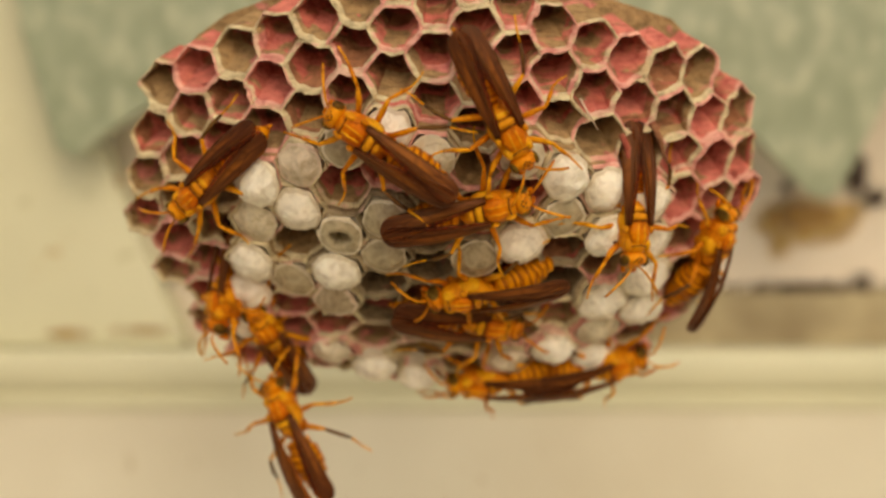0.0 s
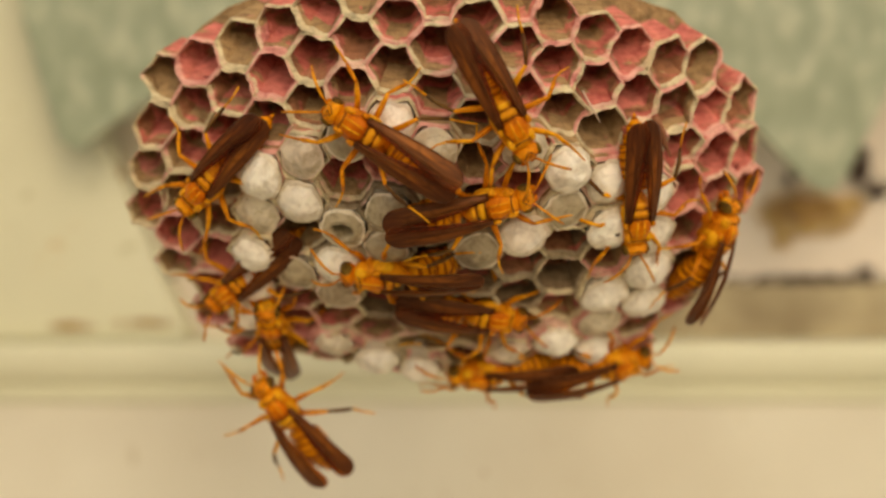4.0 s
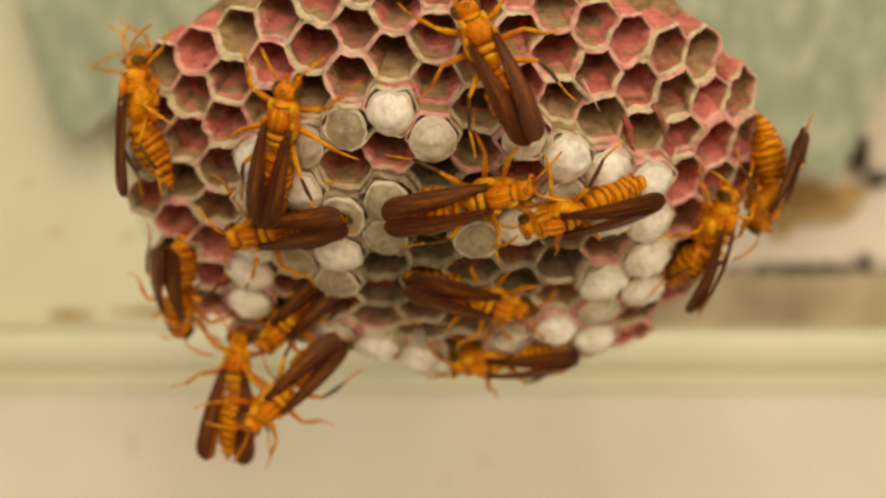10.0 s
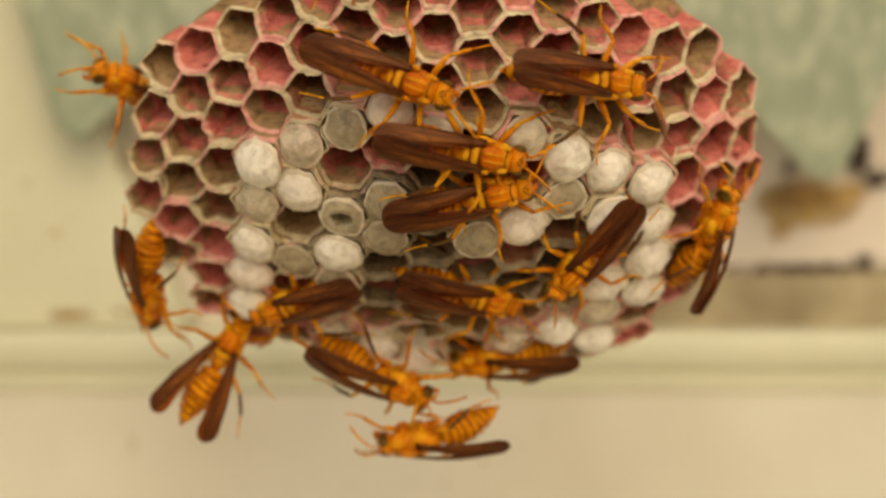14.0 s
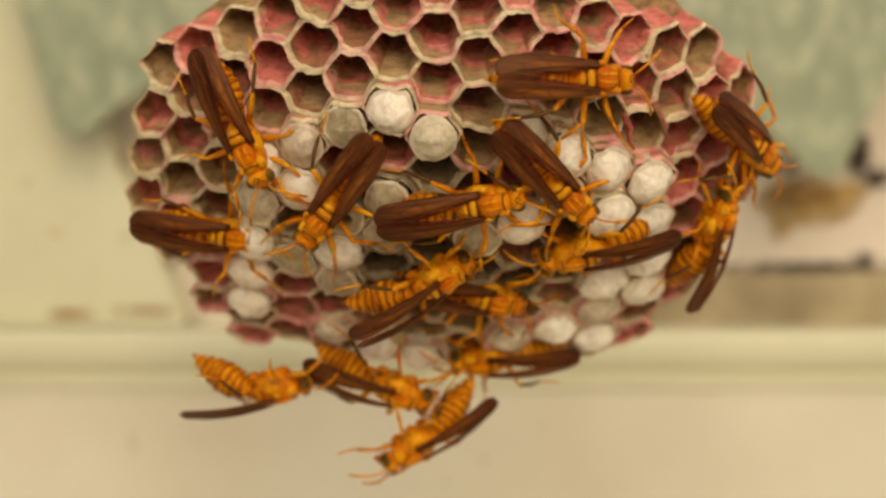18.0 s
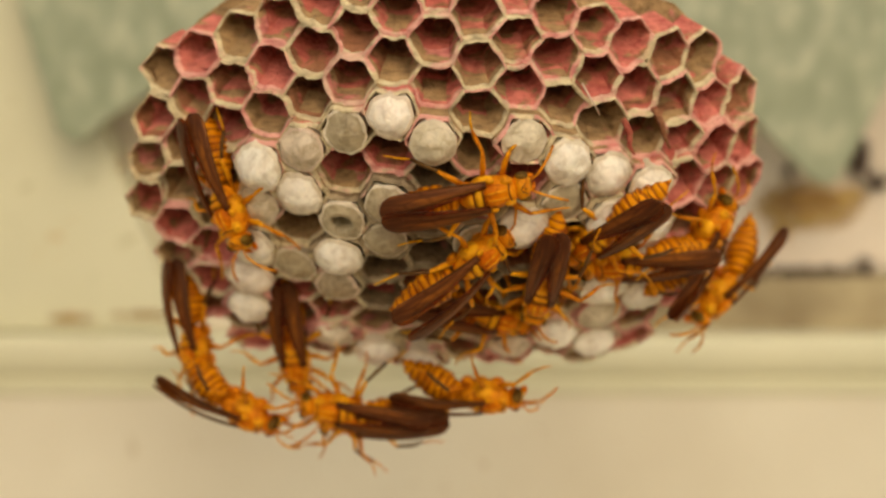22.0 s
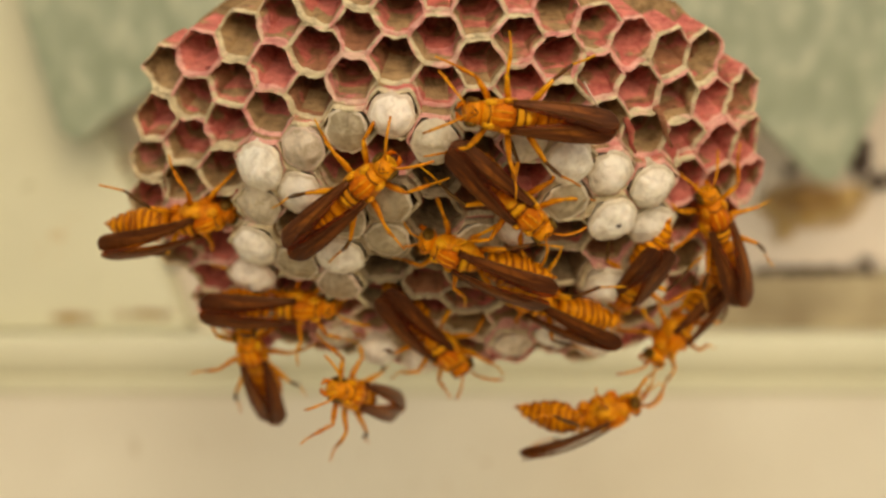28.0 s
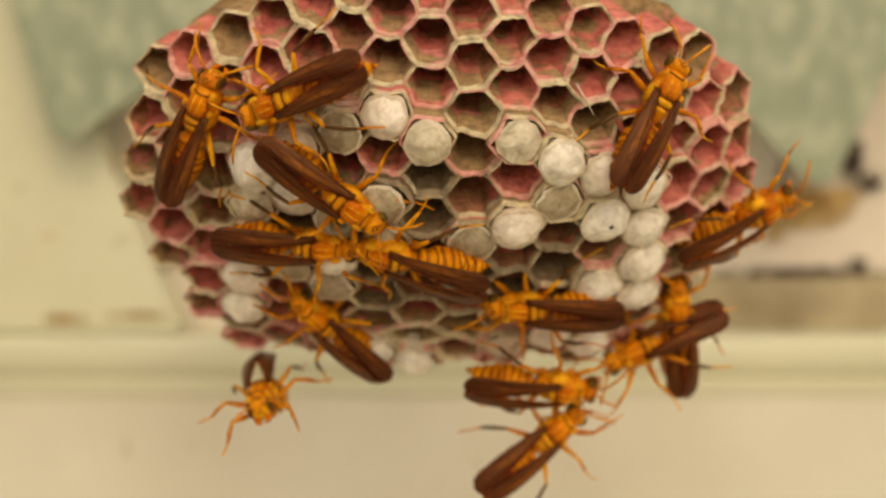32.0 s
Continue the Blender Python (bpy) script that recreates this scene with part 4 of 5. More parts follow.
    walk(bug, gait(bug, [
        (0, on(7.4, 17.0, -61)), (1, on(7.8, 16.9, -64)), (2, on(7.8, 17.0, -64)), (3, on(7.8, 17.2, -63)), (4, on(7.4, 17.2, -61)),
        (4.5, on(7.6, 16.8, -61)), (6.5, on(5.2, 19.2, -83)), (6.75, on(7.5, 19.8, -38)), (7, on(9.8, 20.4, 7)), (7.25, on(8.2, 22.1, 51)),
        (7.5, on(6.6, 23.9, 95)), (8, on(6.0, 23.2, 114)), (8.5, on(4.7, 23.7, 115)), (9, on(4.7, 23.9, 115)), (11.5, on(4.7, 23.8, 115)),
        (12, on(6.7, 20.9, 124)), (12.5, on(7.2, 19.9, 130)), (13, on(4.6, 27.2, 134)), (13.25, on(8.1, 25.4, 90)), (13.5, on(11.5, 23.6, 46)),
        (14, on(18.5, 19.9, -4)), (14.5, on(24.7, 19.8, 5)), (16.5, on(30.5, 14.2, -36)), (17, on(36.0, 14.8, -8, lean=-32, roll=10)),
        (17.5, on(35.6, 13.0, -30, lean=-35, roll=10)), (18, on(36.6, 12.0, -36, lean=-42, roll=10)), (18.5, on(37.3, 8.4, -60, lean=-25, roll=25)),
        (19, on(37.1, 3.6, -84, roll=45)), (19.25, on(36.6, 3.0, -100, lean=-15, roll=45)), (19.5, on(36.2, 2.2, -118, lean=-30, roll=45)),
        (19.75, on(36.8, 2.1, -108, lean=-38, roll=42)), (20, on(37.0, 1.8, -105, lean=-44, roll=40)),
        (20.5, on(37.0, 1.4, -115, lean=-20, roll=55)), (21, on(36.4, 1.8, -119, roll=56)), (21.5, on(34.9, -3.3, -166, roll=76)),
        (22, on(32.9, -4.5, -130, roll=54)), (22.5, on(31.4, -7.6, -189, roll=76)), (23, on(31.2, -7.2, -144, roll=54)),
        (23.5, on(28.1, -8.5, -167, roll=57)), (24, on(23.6, -10.7, -145, roll=40)), (24.5, on(25.6, -10.4, -149, roll=41)),
        (25, on(23.4, -11.4, -152, roll=43)), (25.5, on(28.4, -9.9, -204, lean=30, roll=0)), (26.1667, on(26.4, -7.2, -164, lean=20, roll=0)),
        (26.8333, on(24.4, -4.5, -124, lean=10, roll=0)), (27.5, on(22.2, -2.6, -92, lean=-56, roll=0)),
        (28, on(21.6, -4.4, -115, lean=-56, roll=0)), (28.5, on(22.9, -5.0, -98, lean=-56, roll=0)), (29, on(22.8, -5.8, -108, lean=-56, roll=0)),
        (29.5, on(22.5, -8.5, -160, roll=54)), (29.75, on(24.0, -9.7, -120, roll=27)), (30, on(25.5, -10.8, -80)), (30.5, on(21.9, -9.8, -136)),
        (31, on(23.0, -10.6, -133)), (31.5, on(26.6, -8.3, -135)), (31.6, on(27.0, -8.1, -178)), (31.7, on(27.4, -7.8, -221)),
        (31.8, on(27.9, -7.6, -264)), (32, on(28.1, -7.6, -264))]))
    bug = wasps[3]
    walk(bug, gait(bug, [
        (0, on(4.7, 6.9, 13)), (1, on(4.8, 6.4, 12)), (2, on(4.7, 6.4, 14)), (3, on(4.8, 6.3, 14)), (4, on(4.7, 6.4, 12)), (4.5, on(4.9, 6.1, 12)),
        (6.5, on(4.7, 6.5, 12)), (9, on(4.7, 6.3, 12)), (14.5, on(4.7, 6.4, 12)), (16.5, on(4.7, 5.8, 9)), (17.5, on(4.2, 5.7, 9)),
        (18, on(3.8, 5.3, 10)), (19, on(4.5, 6.6, 13)), (20, on(4.7, 6.6, 14)), (22, on(4.5, 6.9, 12)), (23.5, on(4.5, 6.5, 12)),
        (24, on(4.6, 7.1, 13)), (24.5, on(4.2, 5.1, 4)), (25, on(5.1, 5.0, -12)), (25.5, on(6.6, 3.7, -23)), (27.5, on(7.2, 5.9, -49)),
        (28, on(8.4, 5.4, -40)), (28.5, on(9.2, 5.9, -35, roll=-31)), (29, on(5.7, 7.8, 16, roll=-65)), (29.5, on(14.1, 8.9, 13)),
        (30, on(18.8, 7.8, 18)), (30.5, on(22.4, 10.5, 30, roll=-25)), (31, on(24.9, 15.5, 55, roll=-48)), (31.5, on(25.1, 16.6, 54, roll=-44)),
        (31.8, on(25.9, 18.3, 61)), (32, on(26.2, 18.0, 62))]))
    bug = wasps[4]
    walk(bug, gait(bug, [
        (0, on(22.6, 5.7, -90, roll=20)), (1, on(22.6, 6.0, -87)), (2, on(22.8, 5.9, -89)), (3, on(22.5, 6.1, -88)), (4, on(22.6, 5.8, -88)),
        (4.5, on(22.7, 5.5, -89)), (5.5, on(24.4, 10.0, -36, roll=-17)), (6.5, on(26.2, 14.4, 17, roll=-34)), (6.75, on(25.8, 13.3, -1, roll=7)),
        (7, on(26.8, 11.6, -33, roll=20)), (7.5, on(26.2, 10.2, -34, roll=20)), (8, on(26.4, 8.5, -38)), (8.5, on(21.4, 9.8, -89)),
        (9, on(16.8, 4.7, -138)), (9.5, on(14.9, 4.2, -155, roll=40)), (10, on(14.2, 4.0, -167, roll=45)), (10.5, on(14.4, 2.8, -152, roll=42)),
        (11, on(14.8, 1.2, -145, roll=40)), (11.5, on(15.3, -0.6, -133)), (12, on(15.6, -1.7, -128)), (12.5, on(15.6, -2.1, -129)),
        (13, on(15.6, -2.4, -130)), (14, on(15.9, -1.9, -129)), (14.5, on(18.9, 0.8, -107)), (16.5, on(14.9, 0.6, -166, roll=48)),
        (17, on(14.9, 0.6, -166, roll=48)), (17.5, on(14.9, 0.6, -166, roll=48)), (18, on(16.6, -0.4, -167, roll=52)),
        (18.5, on(13.6, -1.6, -160, roll=48)), (19, on(11.0, -2.8, -155, roll=48)), (19.5, on(14.3, -2.7, -98)), (20, on(14.3, -8.4, -92)),
        (20.5, on(15.5, -5.5, -41)), (21, on(11.3, -4.3, -82, lean=-54, roll=0, lift=9)), (21.5, on(10.8, -4.3, -86, lean=-54, roll=0, lift=9)),
        (22, on(11.4, -4.6, -100, lean=-48, roll=0, lift=9)), (22.25, on(12.0, -3.9, -141, roll=20)), (22.5, on(12.5, -4.1, -179, roll=41)),
        (23, on(13.2, -4.1, -199, roll=51)), (23.5, on(13.4, -3.9, -191, roll=34)), (24, on(10.5, -4.7, -203, roll=50)),
        (24.5, on(9.9, -4.5, -203, roll=50)), (25, on(9.2, -4.8, -204, roll=50)), (25.5, on(8.5, -5.2, -203, roll=48)),
        (27.5, on(10.6, -6.2, -203, roll=46)), (28, on(10.7, -5.8, -206, roll=46)), (28.5, on(10.8, -6.1, -206, roll=46)),
        (29, on(11.8, -6.3, -205, roll=45)), (29.5, on(12.3, -6.4, -203, roll=42)), (30, on(11.2, -6.4, -195, roll=38)),
        (30.5, on(11.1, -6.9, -198, roll=40)), (31, on(10.9, -6.5, -198, roll=40)), (31.5, on(10.7, -5.8, -195, roll=30)),
        (31.8, on(10.8, -6.4, -181, roll=23)), (32, on(10.8, -6.4, -181, roll=23))]))
    bug = wasps[5]
    walk(bug, gait(bug, [
        (0, on(32.2, 2.5, 75, lean=24, roll=-52)), (1, on(32.2, 2.5, 75, lean=24, roll=-52)), (2, on(32.2, 2.5, 75, lean=24, roll=-52)),
        (3, on(32.2, 2.5, 75, lean=24, roll=-52)), (4, on(32.2, 2.5, 75, lean=24, roll=-52)), (4.5, on(32.2, 2.5, 75, lean=24, roll=-52)),
        (9, on(32.2, 2.5, 75, lean=24, roll=-52)), (14, on(32.2, 2.5, 75, lean=24, roll=-52)), (17, on(32.2, 2.5, 75, lean=24, roll=-52)),
        (18.5, on(32.2, 2.5, 75, lean=24, roll=-52)), (20, on(32.2, 2.5, 75, lean=24, roll=-52)), (21, on(32.0, 1.0, 72, lean=20, roll=-52)),
        (21.5, on(31.6, -1.0, 67, lean=15, roll=-40)), (22, on(31.4, 2.1, 61, roll=-55)), (22.5, on(31.7, 2.7, 65, roll=-55)),
        (23, on(35.0, 4.6, 45, roll=-50)), (23.5, on(35.6, 6.2, 67, roll=-66)), (24, on(35.6, 5.0, 50, roll=-60)),
        (24.5, on(38.9, 7.5, 50, roll=-41)), (25, on(37.6, 6.4, 40, lean=-42, roll=-20)), (25.1667, on(37.4, 5.6, 3, lean=-30, roll=0)),
        (25.3333, on(37.1, 4.2, -41, lean=-10, roll=20)), (25.5, on(36.7, 2.4, -84, roll=46)), (27.5, on(29.5, -5.4, -130, roll=30)),
        (28, on(27.4, -9.3, -132, roll=30)), (28.5, on(25.6, -10.1, -140, roll=60)), (29, on(25.1, -10.3, -140, roll=20)),
        (29.5, on(24.9, -11.2, -135, roll=20)), (30, on(26.8, -9.9, -131, roll=23)), (30.5, on(27.5, -9.9, -136, roll=22)),
        (31, on(27.2, -10.7, -136, roll=20)), (31.5, on(24.1, -10.8, -153, roll=35)), (31.8, on(24.3, -11.2, -156, roll=-20)),
        (32, on(24.3, -11.2, -156, roll=-20))]))
    bug = wasps[6]
    walk(bug, gait(bug, [
        (0, on(-25.6, -2.6, -104, roll=-50)), (1, on(-24.2, -1.9, -148)), (2, on(-24.3, -2.4, -146)), (3, on(-24.7, -1.9, -147)),
        (4, on(-24.4, -2.7, -143)), (4.5, on(-24.4, -2.6, -145)), (6.5, on(-27.4, -0.8, -149, roll=30)),
        (7, on(-28.0, -4.6, -130, lean=-25, roll=0)), (7.5, on(-29.2, -4.8, -118, lean=-30, roll=0)), (8, on(-33.2, -3.0, -160, lean=-35, roll=25)),
        (8.5, on(-32.0, -4.8, -114, lean=-45, roll=0)), (9, on(-31.4, -6.0, -98, lean=-48, roll=0)), (9.5, on(-31.2, -6.0, -97, lean=-48, roll=0)),
        (10, on(-31.4, -6.6, -95, lean=-45, roll=-20)), (10.5, on(-31.6, -6.4, -97, lean=-42, roll=-10)), (11, on(-27.5, -7.5, -53, roll=-39)),
        (11.25, on(-30.6, -7.2, -94, roll=-19)), (11.5, on(-33.7, -7.0, -135, lean=-35, roll=0)), (12, on(-36.6, -5.6, -150, lean=-48, roll=0)),
        (12.5, on(-36.6, -4.4, -155, lean=-45, roll=10)), (12.75, on(-36.3, -4.6, -126, lean=-42, roll=-15)),
        (13, on(-35.9, -5.1, -97, lean=-38, roll=-42)), (13.5, on(-35.9, -5.1, -95, lean=-38, roll=-42)),
        (14, on(-35.4, -5.1, -90, lean=-38, roll=-42)), (14.5, on(-35.4, -5.1, -82, lean=-38, roll=-42)), (16.5, on(-31.2, -12.3, -33, roll=-76)),
        (17, on(-26.0, -15.7, -11, roll=-76, y=23)), (17.5, on(-25.5, -14.4, 11, roll=-76)), (18, on(-20.6, -16.7, 11, roll=-76, y=23)),
        (18.5, on(-14.8, -19.4, -12, roll=-70, y=26)), (19, on(-6.8, -22.0, -8, roll=-55, y=26)), (19.1667, on(-12.3, -20.5, -66, roll=-8, y=26)),
        (19.3333, on(-16.0, -19.5, -119, roll=20, y=25)), (19.5, on(-19.8, -18.5, -171, roll=48, y=25)),
        (19.75, on(-20.9, -17.2, -220, lean=29, roll=24, y=24)), (20, on(-22.0, -16.4, -268, lean=68, roll=0, y=23)),
        (20.5, on(-19.6, -14.6, -298, lean=15, roll=0, y=22), 9), (20.75, on(-19.0, -17.2, -320, lean=15, roll=-40, y=24)),
        (21, on(-17.4, -19.4, -342, lean=15, roll=-75, y=25)), (21.5, on(-19.5, -19.1, -342, lean=15, roll=-75, y=25)),
        (22, on(-24.1, -18.6, -384, roll=-60, y=25)), (22.5, on(-22.7, -17.7, -369, roll=-70, y=24)),
        (22.75, on(-23.3, -17.3, -335, lean=31, roll=-40, y=24)), (23, on(-23.4, -17.8, -300, lean=72, roll=-10, y=24)),
        (23.5, on(-20.2, -14.6, -342, roll=-44)), (23.75, on(-22.9, -14.5, -292, roll=-22)), (24, on(-25.8, -12.2, -243, lean=15, roll=0)),
        (24.5, on(-25.5, -7.0, -253)), (25, on(-26.8, -2.4, -230, roll=45)), (25.5, on(-34.7, 2.5, -231, roll=57)),
        (26.1667, on(-33.1, 2.7, -271, roll=25)), (26.8333, on(-31.6, 2.8, -312, roll=-7)), (27.5, on(-30.0, 3.0, -352, roll=-40)),
        (28, on(-30.0, 3.7, -345, roll=-48)), (28.5, on(-29.8, 3.4, -342, roll=-40)), (29, on(-30.1, 3.7, -341, roll=-47)),
        (29.5, on(-32.4, 1.2, -363), 4), (30, on(-30.6, 4.8, -321, lean=32, roll=0), 11), (30.5, on(-30.2, 5.1, -306), 5),
        (31, on(-31.3, 6.9, -280)), (31.5, on(-29.8, 14.2, -289)), (31.8, on(-28.2, 16.4, -295)), (32, on(-28.2, 16.4, -295))]))
    bug = wasps[7]
    walk(bug, gait(bug, [
        (0, on(3.6, -3.0, -172, roll=50)), (1, on(-2.6, -1.7, -178, roll=50)), (2, on(-7.0, 0.5, -197, roll=40)), (3, on(-6.5, -1.0, -184, roll=52)),
        (4, on(-6.9, -1.6, -181, roll=52)), (4.5, on(-7.0, -0.6, -184, roll=50)), (6.5, on(-12.1, -4.8, -152)), (7, on(-11.1, -4.8, -151)),
        (7.5, on(-13.6, -4.7, -157)), (8, on(-11.1, -4.5, -149)), (8.5, on(-11.8, -4.4, -164, roll=20)), (9, on(-13.4, -4.6, -163, roll=46)),
        (9.5, on(-13.9, -3.6, -159)), (10, on(-18.6, -8.6, -137)), (10.5, on(-15.2, -6.3, -152)), (11, on(-14.0, -7.0, -145)),
        (11.5, on(-13.5, -5.7, -174, roll=31)), (12, on(-17.1, -6.9, -131)), (12.5, on(-19.1, -7.9, -126)), (13, on(-13.9, -7.8, -95)),
        (13.5, on(-17.9, -5.9, -140)), (14, on(-18.6, -6.6, -162)), (14.5, on(-20.4, -3.8, -187, roll=29)), (15.1667, on(-16.6, 1.5, -232, roll=19)),
        (15.8333, on(-12.9, 6.7, -277, roll=10)), (16.5, on(-9.2, 11.9, -322)), (17, on(-5.8, 8.4, -357)), (17.5, on(-6.5, 4.9, -412)),
        (17.75, on(-9.8, 5.5, -450)), (18, on(-13.9, 4.4, -488)), (18.5, on(-16.8, 4.4, -492)), (19, on(-19.5, 1.4, -504)),
        (19.5, on(-16.4, 2.6, -488)), (20, on(-13.4, 1.6, -462, lean=-12)), (20.5, on(-16.5, -2.9, -463)), (21, on(-17.5, -9.4, -438)),
        (21.5, on(-17.6, -10.4, -439)), (22, on(-17.6, -12.2, -443)), (22.5, on(-17.0, -11.6, -435, roll=0)), (23, on(-12.4, -12.4, -390, roll=-44)),
        (23.5, on(-10.5, -7.4, -349, roll=-42)), (24, on(-8.3, -11.7, -388, roll=0)), (24.5, on(-3.5, -13.4, -387, roll=0)),
        (25, on(1.4, -18.6, -442, lean=-54, roll=0, y=24)), (25.5, on(1.9, -19.4, -460, lean=-54, roll=0, y=25)),
        (26, on(-1.8, -8.0, -457, lean=-27, roll=60, y=30)), (26.5, on(-5.5, 3.1, -453, lean=-13, roll=120, y=27)),
        (27, on(-9.2, 14.2, -450, roll=180, y=24)), (32, on(-8.4, 14.3, -450, roll=180, y=24))]))
    bug = wasps[8]
    walk(bug, gait(bug, [
        (0, on(4.6, -6.4, -8, lift=2.5)), (1, on(4.5, -6.6, -8, lift=2.5)), (2, on(4.5, -6.4, -8, lift=2.5)), (3, on(4.5, -6.5, -8, lift=2.5)),
        (4, on(4.7, -6.4, -7, lift=2.5)), (4.5, on(5.1, -6.4, -11, lift=2.5)), (11, on(5.3, -5.9, -14, lift=2.5)),
        (14.5, on(4.4, -5.6, -14, lift=2.5)), (18.5, on(4.9, -5.8, -11, lift=2.5)), (20, on(5.1, -6.5, -9, lift=2.5)),
        (22, on(5.8, -7.4, -13, lift=2.5)), (22.5, on(6.0, -7.7, -13, lift=2.5)), (23, on(4.3, -8.5, -31)), (23.5, on(3.5, -12.3, -75, roll=0)),
        (24, on(4.3, -13.4, -73, roll=0)), (24.5, on(5.6, -13.2, -64, roll=0)), (25, on(6.3, -12.6, -63)), (25.5, on(4.8, -11.2, -104, roll=0)),
        (26.1667, on(1.3, -11.0, -63, roll=0)), (26.8333, on(-2.2, -10.8, -23, roll=0)), (27.5, on(-5.7, -10.5, 18)), (27.75, on(-3.2, -10.8, -14)),
        (28, on(-0.7, -11.0, -46)), (28.5, on(-0.5, -12.9, -81, roll=0)), (29, on(3.5, -12.6, -40, roll=0)), (29.5, on(8.3, -13.5, -29, roll=0)),
        (30, on(13.4, -16.0, -18, roll=0, y=23)), (30.5, on(11.3, -16.5, -34, roll=0, y=23)), (31, on(13.5, -16.4, -30, roll=-36, y=23)),
        (31.5, on(13.4, -17.4, -30, roll=-27, y=24)), (31.8, on(13.7, -15.8, -3, roll=-37, y=23)), (32, on(13.7, -15.8, -3, roll=-37, y=23))]))
    bug = wasps[9]
    walk(bug, gait(bug, [
        (0, on(5.5, -13.4, -176, roll=45)), (1, on(5.9, -13.6, -176, roll=45)), (2, on(5.9, -13.6, -176, roll=45)),
        (3, on(5.6, -13.4, -176, roll=45)), (4, on(5.3, -13.3, -176, roll=45)), (4.5, on(5.2, -13.2, -176, roll=45)),
        (6.5, on(5.4, -13.0, -176, roll=42)), (14.5, on(5.5, -13.1, -176, roll=42)), (18.5, on(5.6, -13.1, -175, roll=42)),
        (19, on(5.5, -15.0, -172, roll=30, y=22)), (19.5, on(-2.0, -15.9, -177, roll=20, y=23)), (20, on(1.4, -17.4, -162, roll=28, y=24)),
        (20.5, on(3.6, -18.9, -154, roll=36, y=25)), (21, on(4.2, -18.1, -155, roll=41, y=24)), (21.5, on(2.5, -18.2, -160, roll=32, y=25)),
        (22, on(-9.9, -19.6, -178, roll=20, y=26)), (22.5, on(-9.2, -19.4, -180, roll=50, y=25)), (23, on(-12.6, -19.2, -184, roll=80, y=25)),
        (23.5, on(-11.8, -18.2, -205, roll=52, y=25)), (23.6667, on(-13.7, -17.5, -264, roll=11, y=24)),
        (23.8333, on(-15.6, -16.9, -323, roll=-29, y=24)), (24, on(-17.5, -16.3, -383, roll=-70, y=23)),
        (24.5, on(-16.2, -17.1, -367, roll=-70, y=24)), (24.75, on(-18.7, -16.8, -334, lean=22, roll=-45, y=23)),
        (25, on(-21.1, -16.5, -300, lean=45, roll=-20, y=23)), (25.5, on(-24.9, -13.7, -260, lean=40, roll=0)),
        (27.5, on(-22.6, -13.4, -262, lean=50, roll=0)), (28, on(-22.6, -12.6, -258, lean=40, roll=0)),
        (28.5, on(-22.8, -13.4, -290, lean=55, roll=0)), (28.75, on(-22.4, -14.6, -330, lean=60, roll=-10, y=22)),
        (29, on(-20.4, -15.0, -375, lean=48, roll=-35, y=22)), (29.5, on(-20.8, -15.4, -375, lean=56, roll=-30, y=22)),
        (30, on(-21.4, -15.1, -372, lean=72, roll=-15, y=22)), (30.5, on(-21.6, -15.2, -385, lean=60, roll=-15, y=22)),
        (31, on(-21.6, -15.4, -392, lean=58, roll=-15, y=22)), (31.5, on(-20.8, -16.5, -432, lean=74, roll=0, y=23)),
        (31.8, on(-20.8, -16.5, -432, lean=74, roll=0, y=23)), (32, on(-20.8, -16.5, -432, lean=74, roll=0, y=23))]))
    bug = wasps[10]
    walk(bug, gait(bug, [
        (0, on(19.4, -11.6, 14, roll=-42)), (1, on(18.9, -12.3, 14, roll=-42)), (2, on(19.4, -12.3, 14, roll=-42)),
        (3, on(19.6, -12.2, 14, roll=-42)), (4, on(19.6, -12.4, 14, roll=-42)), (4.5, on(20.0, -12.1, 14, roll=-42)),
        (5.5, on(22.4, -4.6, 50, roll=-11)), (6.5, on(25.0, 1.8, 90)), (7, on(27.6, 1.8, 75)), (7.5, on(27.4, 1.2, 42, roll=-20)),
        (8, on(29.9, 4.3, 29, roll=-32)), (8.5, on(36.9, 10.6, 58, roll=-21)), (9, on(38.4, 9.0, 8, lean=-48, roll=-10)),
        (9.25, on(38.3, 7.6, -40, lean=-46, roll=5)), (9.5, on(38.0, 6.6, -80, lean=-44, roll=35)), (10, on(38.4, 6.2, -97, lean=-44, roll=48)),
        (10.25, on(37.6, 4.8, -125, lean=-45, roll=15)), (10.5, on(36.8, 3.4, -160, lean=-42, roll=0, y=20)),
        (10.7, on(36.0, 4.6, -118, lean=-27, roll=0, y=33)), (10.85, on(33.0, 7.0, -70, lean=-13, roll=25, y=38)),
        (11, on(28.0, 11.0, -48, roll=70, y=36)), (11.3, on(21.0, 14.2, -66, roll=120, y=31)), (11.7, on(14.3, 17.2, -90, roll=180, y=24)),
        (32, on(14.9, 17.6, -90, roll=180, y=24))]))
    bug = wasps[11]
